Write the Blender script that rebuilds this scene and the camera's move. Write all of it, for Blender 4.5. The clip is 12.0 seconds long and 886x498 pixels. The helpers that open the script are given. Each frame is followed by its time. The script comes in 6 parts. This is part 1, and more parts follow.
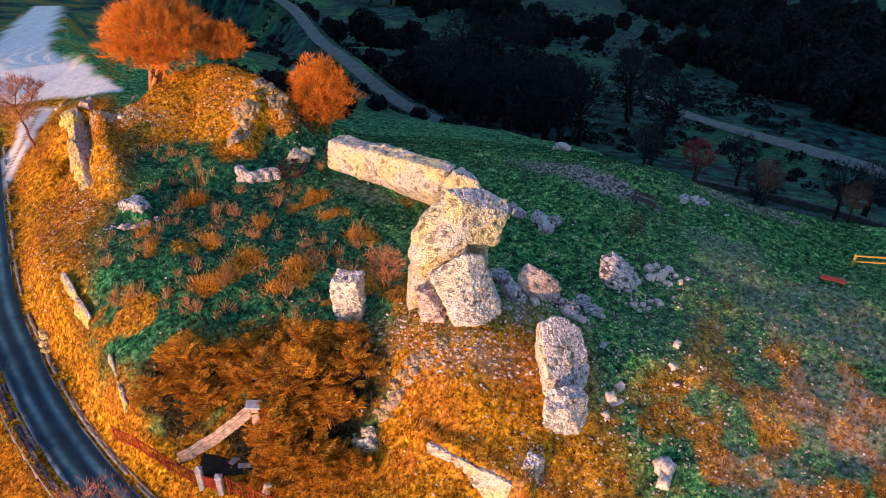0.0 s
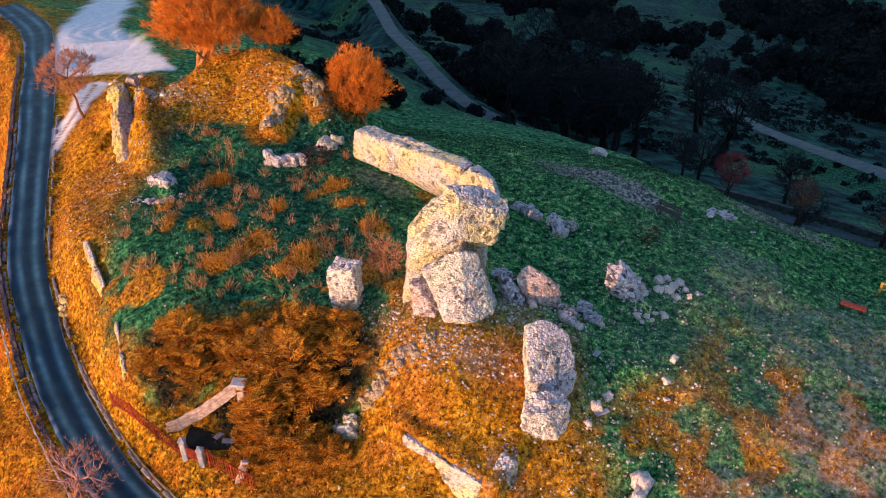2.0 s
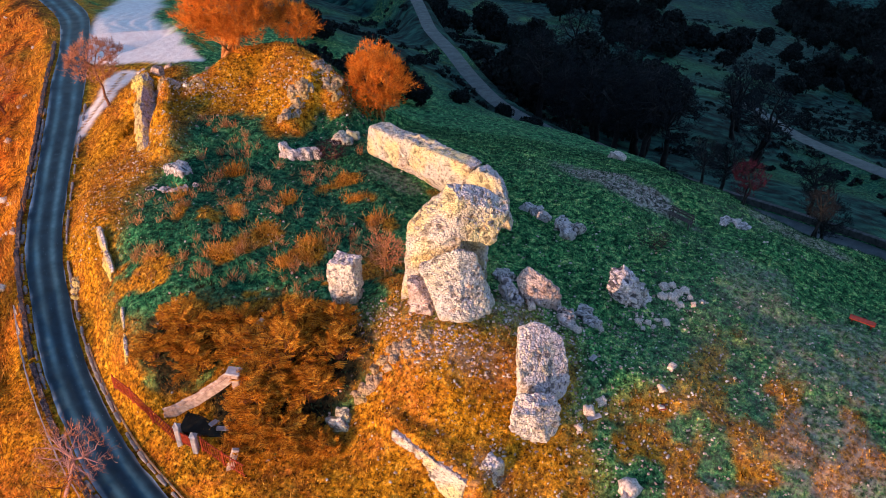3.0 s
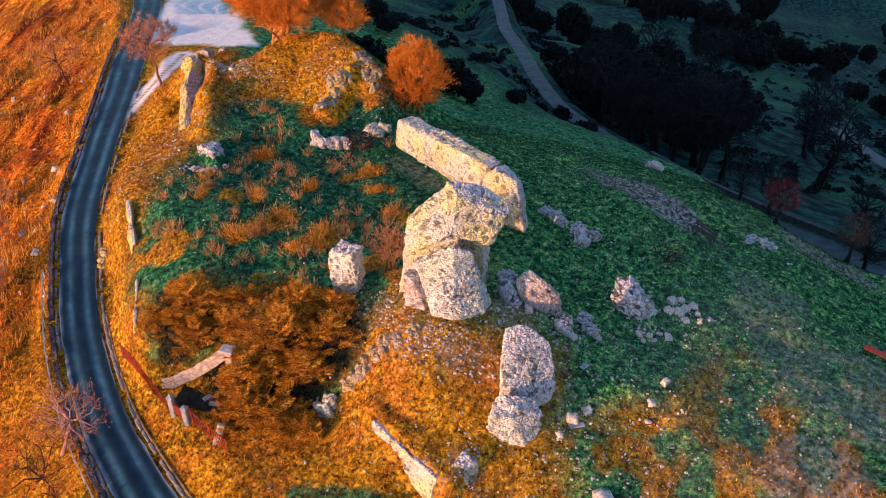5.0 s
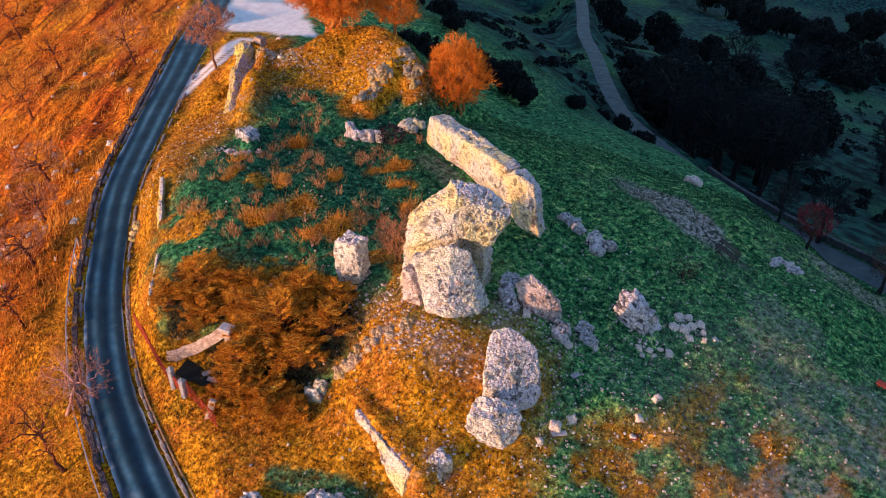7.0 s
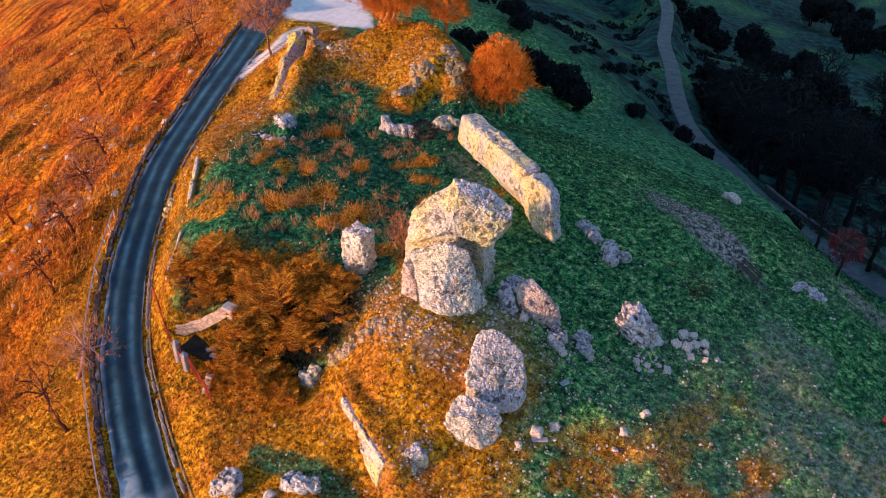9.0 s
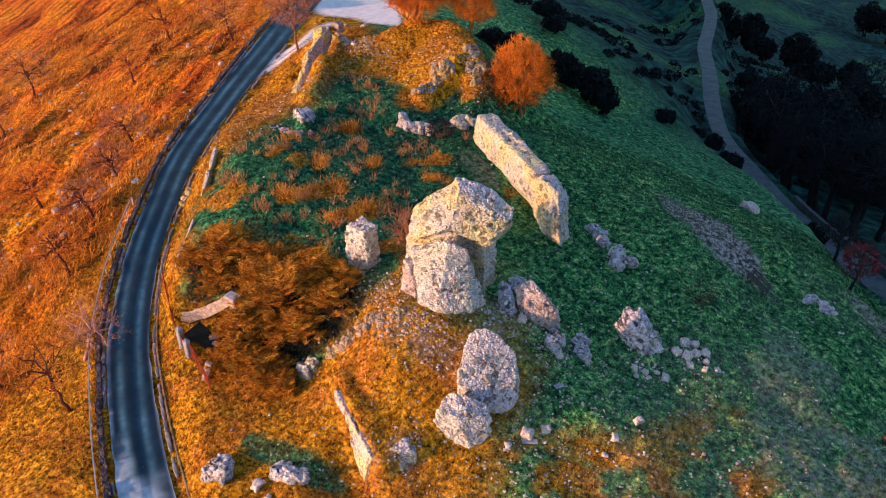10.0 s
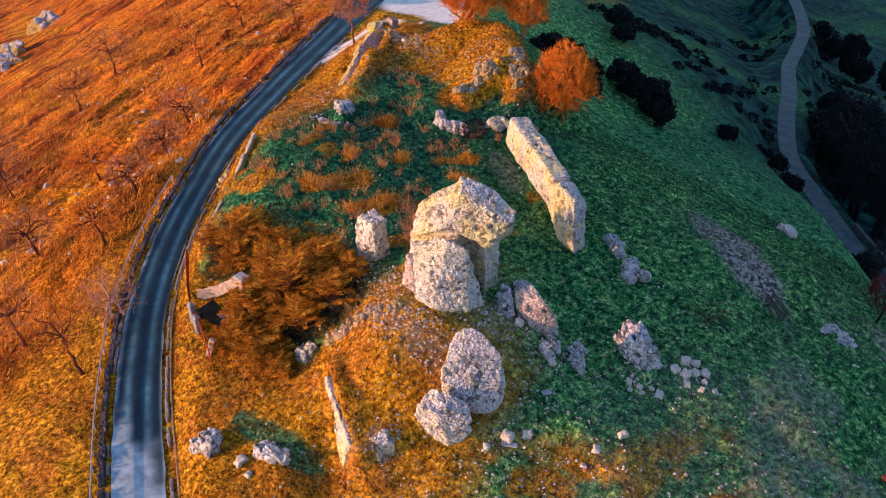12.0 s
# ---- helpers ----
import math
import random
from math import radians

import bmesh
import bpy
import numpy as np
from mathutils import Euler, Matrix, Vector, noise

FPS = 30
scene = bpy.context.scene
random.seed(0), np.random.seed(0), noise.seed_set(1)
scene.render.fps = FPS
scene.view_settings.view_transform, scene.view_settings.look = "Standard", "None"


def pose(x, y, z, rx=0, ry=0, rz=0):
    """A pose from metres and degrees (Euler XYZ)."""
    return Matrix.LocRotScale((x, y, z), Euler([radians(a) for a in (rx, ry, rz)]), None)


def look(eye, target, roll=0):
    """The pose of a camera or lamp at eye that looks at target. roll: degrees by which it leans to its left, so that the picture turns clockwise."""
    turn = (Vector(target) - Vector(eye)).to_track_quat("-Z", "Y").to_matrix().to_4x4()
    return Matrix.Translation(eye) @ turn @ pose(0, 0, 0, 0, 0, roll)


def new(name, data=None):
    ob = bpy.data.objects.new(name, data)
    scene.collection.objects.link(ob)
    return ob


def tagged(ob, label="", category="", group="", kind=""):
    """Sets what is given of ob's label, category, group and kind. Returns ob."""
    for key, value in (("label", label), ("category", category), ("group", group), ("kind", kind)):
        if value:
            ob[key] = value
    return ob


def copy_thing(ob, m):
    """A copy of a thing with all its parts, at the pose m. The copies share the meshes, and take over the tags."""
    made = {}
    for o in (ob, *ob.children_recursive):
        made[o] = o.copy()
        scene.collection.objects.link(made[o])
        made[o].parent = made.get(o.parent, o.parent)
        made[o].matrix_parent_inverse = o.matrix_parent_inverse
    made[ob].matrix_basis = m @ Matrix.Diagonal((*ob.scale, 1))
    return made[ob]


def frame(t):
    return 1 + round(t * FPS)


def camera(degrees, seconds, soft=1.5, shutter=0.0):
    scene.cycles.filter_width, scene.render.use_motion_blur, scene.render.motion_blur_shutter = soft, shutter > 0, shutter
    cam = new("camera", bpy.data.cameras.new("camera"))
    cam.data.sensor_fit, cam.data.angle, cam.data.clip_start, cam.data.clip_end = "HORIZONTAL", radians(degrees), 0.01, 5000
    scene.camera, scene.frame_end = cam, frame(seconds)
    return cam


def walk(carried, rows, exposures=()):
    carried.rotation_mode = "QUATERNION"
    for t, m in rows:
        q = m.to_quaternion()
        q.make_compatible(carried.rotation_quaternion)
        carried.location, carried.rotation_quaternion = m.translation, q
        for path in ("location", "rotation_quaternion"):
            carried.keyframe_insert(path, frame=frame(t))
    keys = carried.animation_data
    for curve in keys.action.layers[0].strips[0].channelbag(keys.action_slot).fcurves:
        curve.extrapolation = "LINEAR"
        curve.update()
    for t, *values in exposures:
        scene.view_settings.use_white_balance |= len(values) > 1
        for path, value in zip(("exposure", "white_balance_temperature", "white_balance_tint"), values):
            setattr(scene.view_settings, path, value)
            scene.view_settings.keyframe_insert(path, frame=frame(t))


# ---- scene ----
cam = camera(49.63, 12.0, 1.0)
ROWS = [
    (0.0, -0.000, 0.000, 37.440, 0.000, -38.975, 0.087),
    (0.5, 1.152, 0.002, 37.439, 1.626, -39.008, 0.048),
    (1.0, 2.288, 0.022, 37.435, 3.268, -39.047, 0.020),
    (1.5, 3.421, 0.050, 37.444, 4.871, -39.093, 0.035),
    (2.0, 4.588, 0.107, 37.461, 6.588, -39.152, -0.016),
    (2.5, 5.743, 0.210, 37.496, 8.240, -39.205, -0.004),
    (3.0, 6.907, 0.345, 37.552, 9.953, -39.268, -0.036),
    (5.0, 11.463, 1.174, 37.718, 16.653, -39.442, -0.058),
    (5.5, 12.590, 1.452, 37.737, 18.353, -39.450, -0.033),
    (6.0, 13.742, 1.759, 37.757, 20.103, -39.467, -0.068),
    (6.5, 14.865, 2.099, 37.794, 21.804, -39.458, -0.033),
    (7.0, 16.018, 2.467, 37.848, 23.585, -39.450, -0.073),
    (9.0, 20.394, 4.371, 38.071, 30.520, -39.583, -0.025),
    (9.5, 21.428, 4.916, 38.069, 32.196, -39.591, 0.018),
    (10.0, 22.478, 5.502, 38.063, 33.960, -39.589, -0.013),
    (10.5, 23.508, 6.107, 38.078, 35.679, -39.568, 0.035),
    (11.0, 24.549, 6.752, 38.104, 37.484, -39.550, 0.014),
    (11.5, 25.566, 7.423, 38.139, 39.232, -39.541, 0.070),
    (12.0, 26.594, 8.123, 38.176, 41.047, -39.521, 0.058),
]
walk(cam, [(t, pose(x, y, z, 90 + pitch, roll, yaw)) for t, x, y, z, yaw, pitch, roll in ROWS])

# ---- light ----
SUN_FROM = Vector((-0.56, -0.81, 0.0)).normalized()
SUN_HEIGHT = radians(11.5)
sun_way = Vector((SUN_FROM.x * math.cos(SUN_HEIGHT), SUN_FROM.y * math.cos(SUN_HEIGHT), math.sin(SUN_HEIGHT)))
sun = new("sun", bpy.data.lights.new("sun", "SUN"))
sun.data.energy, sun.data.angle, sun.data.color = 3.7, radians(0.6), (1.0, 0.565, 0.30)
sun.matrix_world = look(sun_way * 300, (0, 0, 0))
world = bpy.data.worlds.new("sky")
scene.world = world
world.use_nodes = True
wn = world.node_tree.nodes
sky = wn.new("ShaderNodeTexSky")
sky.sky_type, sky.sun_disc = "NISHITA", False
sky.sun_elevation, sky.sun_rotation = SUN_HEIGHT, math.atan2(SUN_FROM.x, SUN_FROM.y)
sky.ozone_density = 3.0
world.node_tree.links.new(sky.outputs[0], wn["Background"].inputs[0])
wn["Background"].inputs[1].default_value = 0.215
scene.view_settings.exposure = 0.60


# ---- small mathematics ----
def lattice(ix, iy, iz, seed):
    n = (ix * 374761393 + iy * 668265263 + iz * 2147483647 + seed * 1274126177) & 0xFFFFFFFF
    n = ((n ^ (n >> 13)) * 1274126177) & 0xFFFFFFFF
    return ((n ^ (n >> 16)) & 0xFFFF) / 65535.0


def vnoise(x, y, z=0.0, seed=0):
    """Smooth value noise in -1 .. 1, cell size 1."""
    x, y, z = np.broadcast_arrays(np.asarray(x, float), y, z)
    fx, fy, fz = np.floor(x), np.floor(y), np.floor(z)
    ix, iy, iz = fx.astype(np.int64), fy.astype(np.int64), fz.astype(np.int64)
    u, v, w = x - fx, y - fy, z - fz
    u, v, w = u * u * (3 - 2 * u), v * v * (3 - 2 * v), w * w * (3 - 2 * w)
    out = 0
    for a in (0, 1):
        for b in (0, 1):
            for c in (0, 1):
                k = (u if a else 1 - u) * (v if b else 1 - v) * (w if c else 1 - w)
                out = out + k * lattice(ix + a, iy + b, iz + c, seed)
    return out * 2 - 1


def fbm(x, y, z=0.0, octaves=4, seed=0):
    out, gain = 0, 1.0
    for i in range(octaves):
        out = out + gain * vnoise(x * 2 ** i, y * 2 ** i, np.asarray(z) * 2 ** i, seed + i)
        gain *= 0.5
    return out


def cells(p, seed=0):
    """Distance to the nearest and second nearest of jittered lattice points, and a random value per cell."""
    base = np.floor(p).astype(np.int64)
    d1 = np.full(len(p), 9.0)
    d2, tone = d1.copy(), np.zeros(len(p))
    for a in (-1, 0, 1):
        for b in (-1, 0, 1):
            for c in (-1, 0, 1):
                q = base + (a, b, c)
                spot = q + 0.15 + 0.7 * np.stack([lattice(q[:, 0], q[:, 1], q[:, 2], seed + k) for k in (1, 2, 3)], 1)
                d = np.linalg.norm(p - spot, axis=1)
                near = d < d1
                d2 = np.where(near, d1, np.minimum(d2, d))
                tone = np.where(near, lattice(q[:, 0], q[:, 1], q[:, 2], seed + 4), tone)
                d1 = np.where(near, d, d1)
    return d1, d2, tone


def step(a, b, x):
    k = np.clip((x - a) / (b - a), 0, 1)
    return k * k * (3 - 2 * k)


# ---- the lie of the land: a ridge between two slopes, with knolls and hollows ----
KNOLLS = [
    (1, 35.5, 5, 3.78), (-14, 62, 6, 0.87), (-20, 42, 8, 3.58), (-16.2, 63.5, 5, 2.49),
    (-8.2, 54.3, 16, 1.12), (29.6, 67.2, 5, -2.77), (26, 48.8, 5, -1.33), (-3.6, 31.2, 2.5, -1.34),
    (-15.4, 56.9, 3.5, -2.13), (-9.5, 63.6, 7, -1.28), (-23.7, 38.2, 3.5, -2.47), (-16.5, 50.5, 5, -1.46),
    (-0.5, 99.5, 10, -2.3), (-28.1, 106.5, 10, 2.58), (-11.8, 29, 3.5, -0.67), (-40.1, 37.2, 5, -2.54),
    (-33.2, 35.5, 5, 1.54), (-11.6, 78.3, 10, -1.52), (-16.2, 63.5, 5, 2.49), (14, 53.3, 2.5, -0.93),
    (14.4, 59, 3.5, 1), (12.3, 36, 3.5, 0.64), (1.6, 27.9, 0.9, -0.55), (3.0, 26.9, 1.1, -0.35), (-51.3, 66.5, 7, 0.93), (-9.5, 63.6, 3.5, -1.13),
]

# grassed-over walls of the ring: from, to, half width, height
BANKS = [(-25.6, 60.4, -24.4, 57.4, 0.9, 0.6), (-24.2, 57.0, -22.6, 53.8, 1.1, 0.7), (-20.8, 51.0, -19.4, 49.6, 0.7, 0.6), (-14.0, 60.6, -14.3, 57.6, 0.9, 0.8)]
# crest of the grassed-over corner tower and its wall: x, y, height
CREST = [(-27.2, 62.0, 0.5), (-24.6, 61.4, 0.7), (-22.4, 62.7, 0.95), (-20.7, 65.3, 1.75), (-18.4, 66.7, 1.8), (-16.4, 65.4, 2.3), (-14.7, 63.8, 2.5), (-12.6, 61.9, 2.1), (-11.5, 60.6, 0.6)]


def crest(x, y):
    """Distance from the crest line, its height at the nearest point, whether the place lies behind it or past its ends."""
    best = np.full(np.shape(x), 1e9)
    high, rear = np.zeros(np.shape(x)), np.zeros(np.shape(x))
    for i in range(len(CREST) - 1):
        (x0, y0, z0), (x1, y1, z1) = CREST[i], CREST[i + 1]
        raw = ((x - x0) * (x1 - x0) + (y - y0) * (y1 - y0)) / ((x1 - x0) ** 2 + (y1 - y0) ** 2)
        t = np.clip(raw, 0, 1)
        d = np.hypot(x - x0 - t * (x1 - x0), y - y0 - t * (y1 - y0))
        side = (x1 - x0) * (y - y0) - (y1 - y0) * (x - x0) > 0
        if i == 0:
            side = side | (raw < 0)
        hit = d < best
        best, high, rear = np.where(hit, d, best), np.where(hit, z0 + t * (z1 - z0), high), np.where(hit, side, rear)
    return best, high, rear


def land(x, y):
    a = -0.855 - 0.007 * x + 0.055 * (y - 40)
    b = 7.435 - 0.155 * x - 0.466 * (y - 40)
    b = np.maximum(b, -74.4 - 0.12 * (x - 41) - 0.38 * (y - 202))
    c = -2.579 + 0.400 * (x + 20) + 0.144 * (y - 40)
    m = np.minimum(np.minimum(a, b), c)
    z = m - 1.5 * np.log(np.exp((m - a) / 1.5) + np.exp((m - b) / 1.5) + np.exp((m - c) / 1.5))
    for kx, ky, r, k in KNOLLS:
        z = z + k * np.exp(-((x - kx) ** 2 + (y - ky) ** 2) / (2 * r * r))
    # steep fall behind the brow, down to the valley lane
    past = np.minimum(0.87 * (x - 18.6) + 0.49 * (y - 57.3), 0.28 * (x - 18.6) + 0.96 * (y - 57.3))
    z = z - 4.5 * step(0.5, 9, past) * (1 - step(115, 150, y)) * (1 - np.exp(-((x - 29.6) ** 2 + (y - 67.2) ** 2) / 72))
    d, high, rear = crest(x, y)
    bare = z - 4.98 * np.exp(-((x + 16.2) ** 2 + (y - 63.5) ** 2) / 50) - 0.87 * np.exp(-((x + 14) ** 2 + (y - 62) ** 2) / 72)
    front = np.maximum(high - 0.42 * np.maximum(d - 0.5, 0), 0.05)
    back = np.maximum(high - 1.0 * np.maximum(d - 0.4, 0), bare + 0.9)
    near = np.where(rear > 0, 1 - step(3.5, 7, d), (1 - step(7.5, 10.5, d)) * step(-26.4, -24.8, x + 0.45 * (y - 60)) * (1 - step(-12, -8, x)))
    z = z + near * (np.where(rear > 0, back, front) - z)
    for x0, y0, x1, y1, wide, high in BANKS:
        t = np.clip(((x - x0) * (x1 - x0) + (y - y0) * (y1 - y0)) / ((x1 - x0) ** 2 + (y1 - y0) ** 2), 0, 1)
        d = np.hypot(x - x0 - t * (x1 - x0), y - y0 - t * (y1 - y0))
        z = z + high * (1 - step(wide * 0.5, wide * 1.4, d))
    # the filled platform behind the low foundation wall
    inside = np.minimum(0.53 * (x + 0.6) + 0.848 * (y - 30.3), -0.93 * (x - 3.9) + 0.37 * (y - 27.6)) + 0.18
    level = 0.85 + 0.10 * (y - 29)
    z = z + step(0, 0.3, inside) * (1 - step(2.0, 3.5, inside)) * (1 - step(3.5, 5.0, np.hypot(x - 2.2, y - 29.8))) * np.clip(level - z, 0, 1.5)
    return np.maximum(z, -230)


def path_points(rows, gap=0.5):
    """A smooth line through the rows (x, y, z, half width), one point each gap metres."""
    r = np.array(rows, float)
    out = []
    for i in range(len(r) - 1):
        p0, p1, p2, p3 = r[max(i - 1, 0)], r[i], r[i + 1], r[min(i + 2, len(r) - 1)]
        n = max(2, int(np.hypot(*(p2 - p1)[:2]) / gap))
        for k in range(n):
            t = k / n
            out.append(0.5 * (2 * p1 + (p2 - p0) * t + (2 * p0 - 5 * p1 + 4 * p2 - p3) * t * t + (3 * p1 - p0 - 3 * p2 + p3) * t ** 3))
    out.append(r[-1])
    return np.array(out)


UPPER = path_points([(4, 14.5, -2.2, 1.35), (-5, 20.6, -2.35, 1.35), (-9.1, 23.4, -2.5, 1.3), (-12.7, 26.1, -2.7, 1.25), (-16.5, 29.3, -2.9, 1.2), (-21.3, 34.6, -3.15, 1.15),
                     (-25.4, 40.4, -3.3, 1.15), (-28.8, 46, -3.45, 1.2), (-32.4, 54, -3.9, 1.25), (-36.1, 62.5, -4.5, 1.35), (-39.6, 70, -5.4, 1.5), (-44, 79, -7, 1.4), (-51, 91, -10, 1.6), (-62, 104, -14, 1.6)])
YARD = path_points([(-44.5, 84.5, -7.6, 3.5), (-41.5, 82, -7.1, 6.0), (-36.8, 78.2, -5.9, 4.8), (-32, 75.2, -4.8, 2.2), (-28.2, 73.6, -4.2, 0.2)])
SPUR = path_points([(-42, 83, -7.3, 5.0), (-44.5, 91, -9.4, 3.5), (-48, 101, -12.7, 3.2), (-52, 116, -16.7, 2.4)])
BYWAY = path_points([(-33.2, 55.6, -4.0, 0.4), (-33.6, 58.6, -4.0, 0.7), (-33.8, 62.3, -4.0, 0.7), (-33.9, 66.5, -4.2, 0.7), (-34.6, 71, -4.8, 1.0)])
LOWER = path_points([(-64, 244, -64, 1.4), (-47, 209, -52.5, 1.4), (-36, 187, -46, 1.2), (-28.7, 171, -42, 1.15), (-24.2, 157, -38.5, 1.1), (-20.3, 144, -35, 1.1), (-14.5, 130, -31.3, 1.1), (-9.5, 117, -28, 1.1), (-4, 105, -24.8, 1.0), (3, 95.5, -22.2, 1.0), (10, 87, -20, 1.1), (18, 79, -17.5, 1.2), (26, 72, -15, 1.2), (36, 64, -13, 1.2), (60, 45, -12, 1.2)])
TRACK = path_points([(36, 168, -57, 1.6), (41, 147, -50, 1.4), (45.8, 128.6, -42.6, 1.4), (52, 113, -36.5, 1.6), (58, 100, -32, 1.6), (68, 84, -27.5, 1.6), (90, 60, -24, 1.6)])
FOOTPATH = path_points([(-92, 104, -24.4, 0.3), (-75, 77.2, -19.3, 0.3), (-66, 62.3, -18.2, 0.3), (-60, 50, -17.6, 0.3)])
PATHS = [(YARD, 3.0), (SPUR, 3.0), (BYWAY, 1.5), (UPPER, 2.2), (LOWER, 5.0), (TRACK, 5.0), (FOOTPATH, 1.2)]



def near_path(line, x, y):
    """Distance from the line, its height and half width there, by its nearest point, and the side (left is positive)."""
    x, y = np.asarray(x, float), np.asarray(y, float)
    shape = x.shape
    xf, yf = x.ravel(), y.ravel()
    best = np.full(xf.shape, 1e9)
    which = np.zeros(xf.shape, int)
    for i in range(0, len(line)):
        d = (xf - line[i, 0]) ** 2 + (yf - line[i, 1]) ** 2
        hit = d < best
        best[hit], which[hit] = d[hit], i
    return np.sqrt(best).reshape(shape), line[which, 2].reshape(shape), line[which, 3].reshape(shape)


def ground_z(x, y, rough=True):
    x, y = np.asarray(x, float), np.asarray(y, float)
    z = land(x, y)
    far = step(70, 200, np.hypot(x, y - 40))
    if rough:
        z = z + 0.22 * fbm(x / 3.1, y / 3.1, 0, 3, 5) + 0.07 * fbm(x / 0.7, y / 0.7, 0, 2, 9) + far * 2.5 * fbm(x / 30, y / 30, 0, 3, 20)
    west = 1 - step(-33, -28, x + 0.5 * (y - 42))
    if rough:
        along, across = -0.41 * x + 0.91 * y, 0.91 * x + 0.41 * y
        z = z + west * (0.30 * fbm(along / 8.0, across / 1.7, 0, 3, 33) + 0.5 * fbm(x / 7.0, y / 7.0, 0, 2, 35))
    for line, soft in PATHS:
        box = (x > line[:, 0].min() - 12) & (x < line[:, 0].max() + 12) & (y > line[:, 1].min() - 12) & (y < line[:, 1].max() + 12)
        if not box.any():
            continue
        d, h, half = near_path(line, x[box], y[box])
        k = 1 - step(half + 0.25, half + soft, d)
        z[box] = z[box] * (1 - k) + (h - 0.06) * k
    return z


def gz(x, y):
    return float(ground_z(np.array([x]), np.array([y]))[0])


# patches of orange grass in the green hollow: middle, half lengths, turn
CLUMPS = [(-8.9, 50.3, 1.7, 0.7, 0.7), (-8.3, 42.4, 0.8, 1.4, 0.2), (-11.6, 43.4, 0.8, 0.7, 0.0), (-14.2, 45.4, 0.4, 1.1, 0.3), (-11.3, 47.3, 0.5, 0.7, 0.0), (-17.4, 44.6, 0.4, 1.3, 0.2), (-9.6, 40.8, 0.6, 0.5, 0.0),
          (-6.4, 36.9, 0.9, 0.5, 0.2), (-13.4, 40.8, 0.9, 0.6, 0.0), (-18.6, 46.8, 0.4, 0.7, 0.0), (-5.6, 46.3, 0.4, 0.6, 0.0), (-12.6, 42.0, 0.4, 0.7, 0.0), (-7.2, 48.4, 0.8, 0.5, 0.5)]


def lit_orange(x, y):
    """How orange the grass is, 0 to 1, dry growth and painted sunlight together."""
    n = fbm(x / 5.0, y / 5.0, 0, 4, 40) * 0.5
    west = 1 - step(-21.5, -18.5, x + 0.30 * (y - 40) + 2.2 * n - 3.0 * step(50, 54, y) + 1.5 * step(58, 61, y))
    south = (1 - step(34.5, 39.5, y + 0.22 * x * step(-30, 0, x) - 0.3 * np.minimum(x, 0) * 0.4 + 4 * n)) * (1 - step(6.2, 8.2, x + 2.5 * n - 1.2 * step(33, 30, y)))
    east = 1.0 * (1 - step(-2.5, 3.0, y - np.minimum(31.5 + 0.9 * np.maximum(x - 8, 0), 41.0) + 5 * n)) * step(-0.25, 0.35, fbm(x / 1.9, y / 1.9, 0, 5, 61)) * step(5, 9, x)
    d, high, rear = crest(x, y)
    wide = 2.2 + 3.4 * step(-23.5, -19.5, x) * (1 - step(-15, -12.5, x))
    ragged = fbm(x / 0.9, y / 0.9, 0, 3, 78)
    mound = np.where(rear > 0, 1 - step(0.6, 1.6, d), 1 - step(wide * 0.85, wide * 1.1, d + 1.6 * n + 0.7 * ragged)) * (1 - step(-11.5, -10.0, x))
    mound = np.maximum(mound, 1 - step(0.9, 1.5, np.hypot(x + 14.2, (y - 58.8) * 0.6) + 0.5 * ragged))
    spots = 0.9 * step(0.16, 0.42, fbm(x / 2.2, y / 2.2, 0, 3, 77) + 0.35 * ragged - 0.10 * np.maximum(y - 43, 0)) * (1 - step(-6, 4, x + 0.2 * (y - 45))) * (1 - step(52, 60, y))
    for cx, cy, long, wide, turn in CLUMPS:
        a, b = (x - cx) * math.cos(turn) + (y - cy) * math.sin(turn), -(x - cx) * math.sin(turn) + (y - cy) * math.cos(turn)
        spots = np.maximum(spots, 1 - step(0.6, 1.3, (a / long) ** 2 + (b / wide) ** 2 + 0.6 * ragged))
    # green ellipse painted as the boulder's cast shade across the orange
    boulder_shade = 1 - step(0.6, 1.1, ((x + 1.0 - 0.9 * (y - 26.4)) / 3.2) ** 2 + ((y - 26.4) / 0.9) ** 2 + 0.5 * ragged)
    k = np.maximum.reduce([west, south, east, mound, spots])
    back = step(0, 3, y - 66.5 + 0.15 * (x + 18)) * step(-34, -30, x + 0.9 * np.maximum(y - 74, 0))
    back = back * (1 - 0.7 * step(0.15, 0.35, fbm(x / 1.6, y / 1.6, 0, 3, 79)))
    # less orange beneath the thicket, for the shade between its sprays
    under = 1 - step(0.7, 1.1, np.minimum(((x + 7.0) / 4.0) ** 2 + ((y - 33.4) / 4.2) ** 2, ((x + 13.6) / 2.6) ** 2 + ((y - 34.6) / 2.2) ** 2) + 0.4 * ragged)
    return np.clip(k * (1 - back) * (1 - 0.85 * boulder_shade) * (1 - 0.8 * under), 0, 1)


# ---- materials ----
def material(name, rough=0.85, metal=0.0, specular=0.3):
    m = bpy.data.materials.new(name)
    m.use_nodes = True
    b = m.node_tree.nodes["Principled BSDF"]
    b.inputs["Roughness"].default_value, b.inputs["Metallic"].default_value = rough, metal
    b.inputs["Specular IOR Level"].default_value = specular
    return m, m.node_tree.nodes, m.node_tree.links, b


def ramp(n, l, source, stops):
    r = n.new("ShaderNodeValToRGB")
    while len(r.color_ramp.elements) < len(stops):
        r.color_ramp.elements.new(0.5)
    for e, (at, c) in zip(r.color_ramp.elements, stops):
        e.position, e.color = at, (*c, 1)
    l.new(source, r.inputs[0])
    return r.outputs[0]


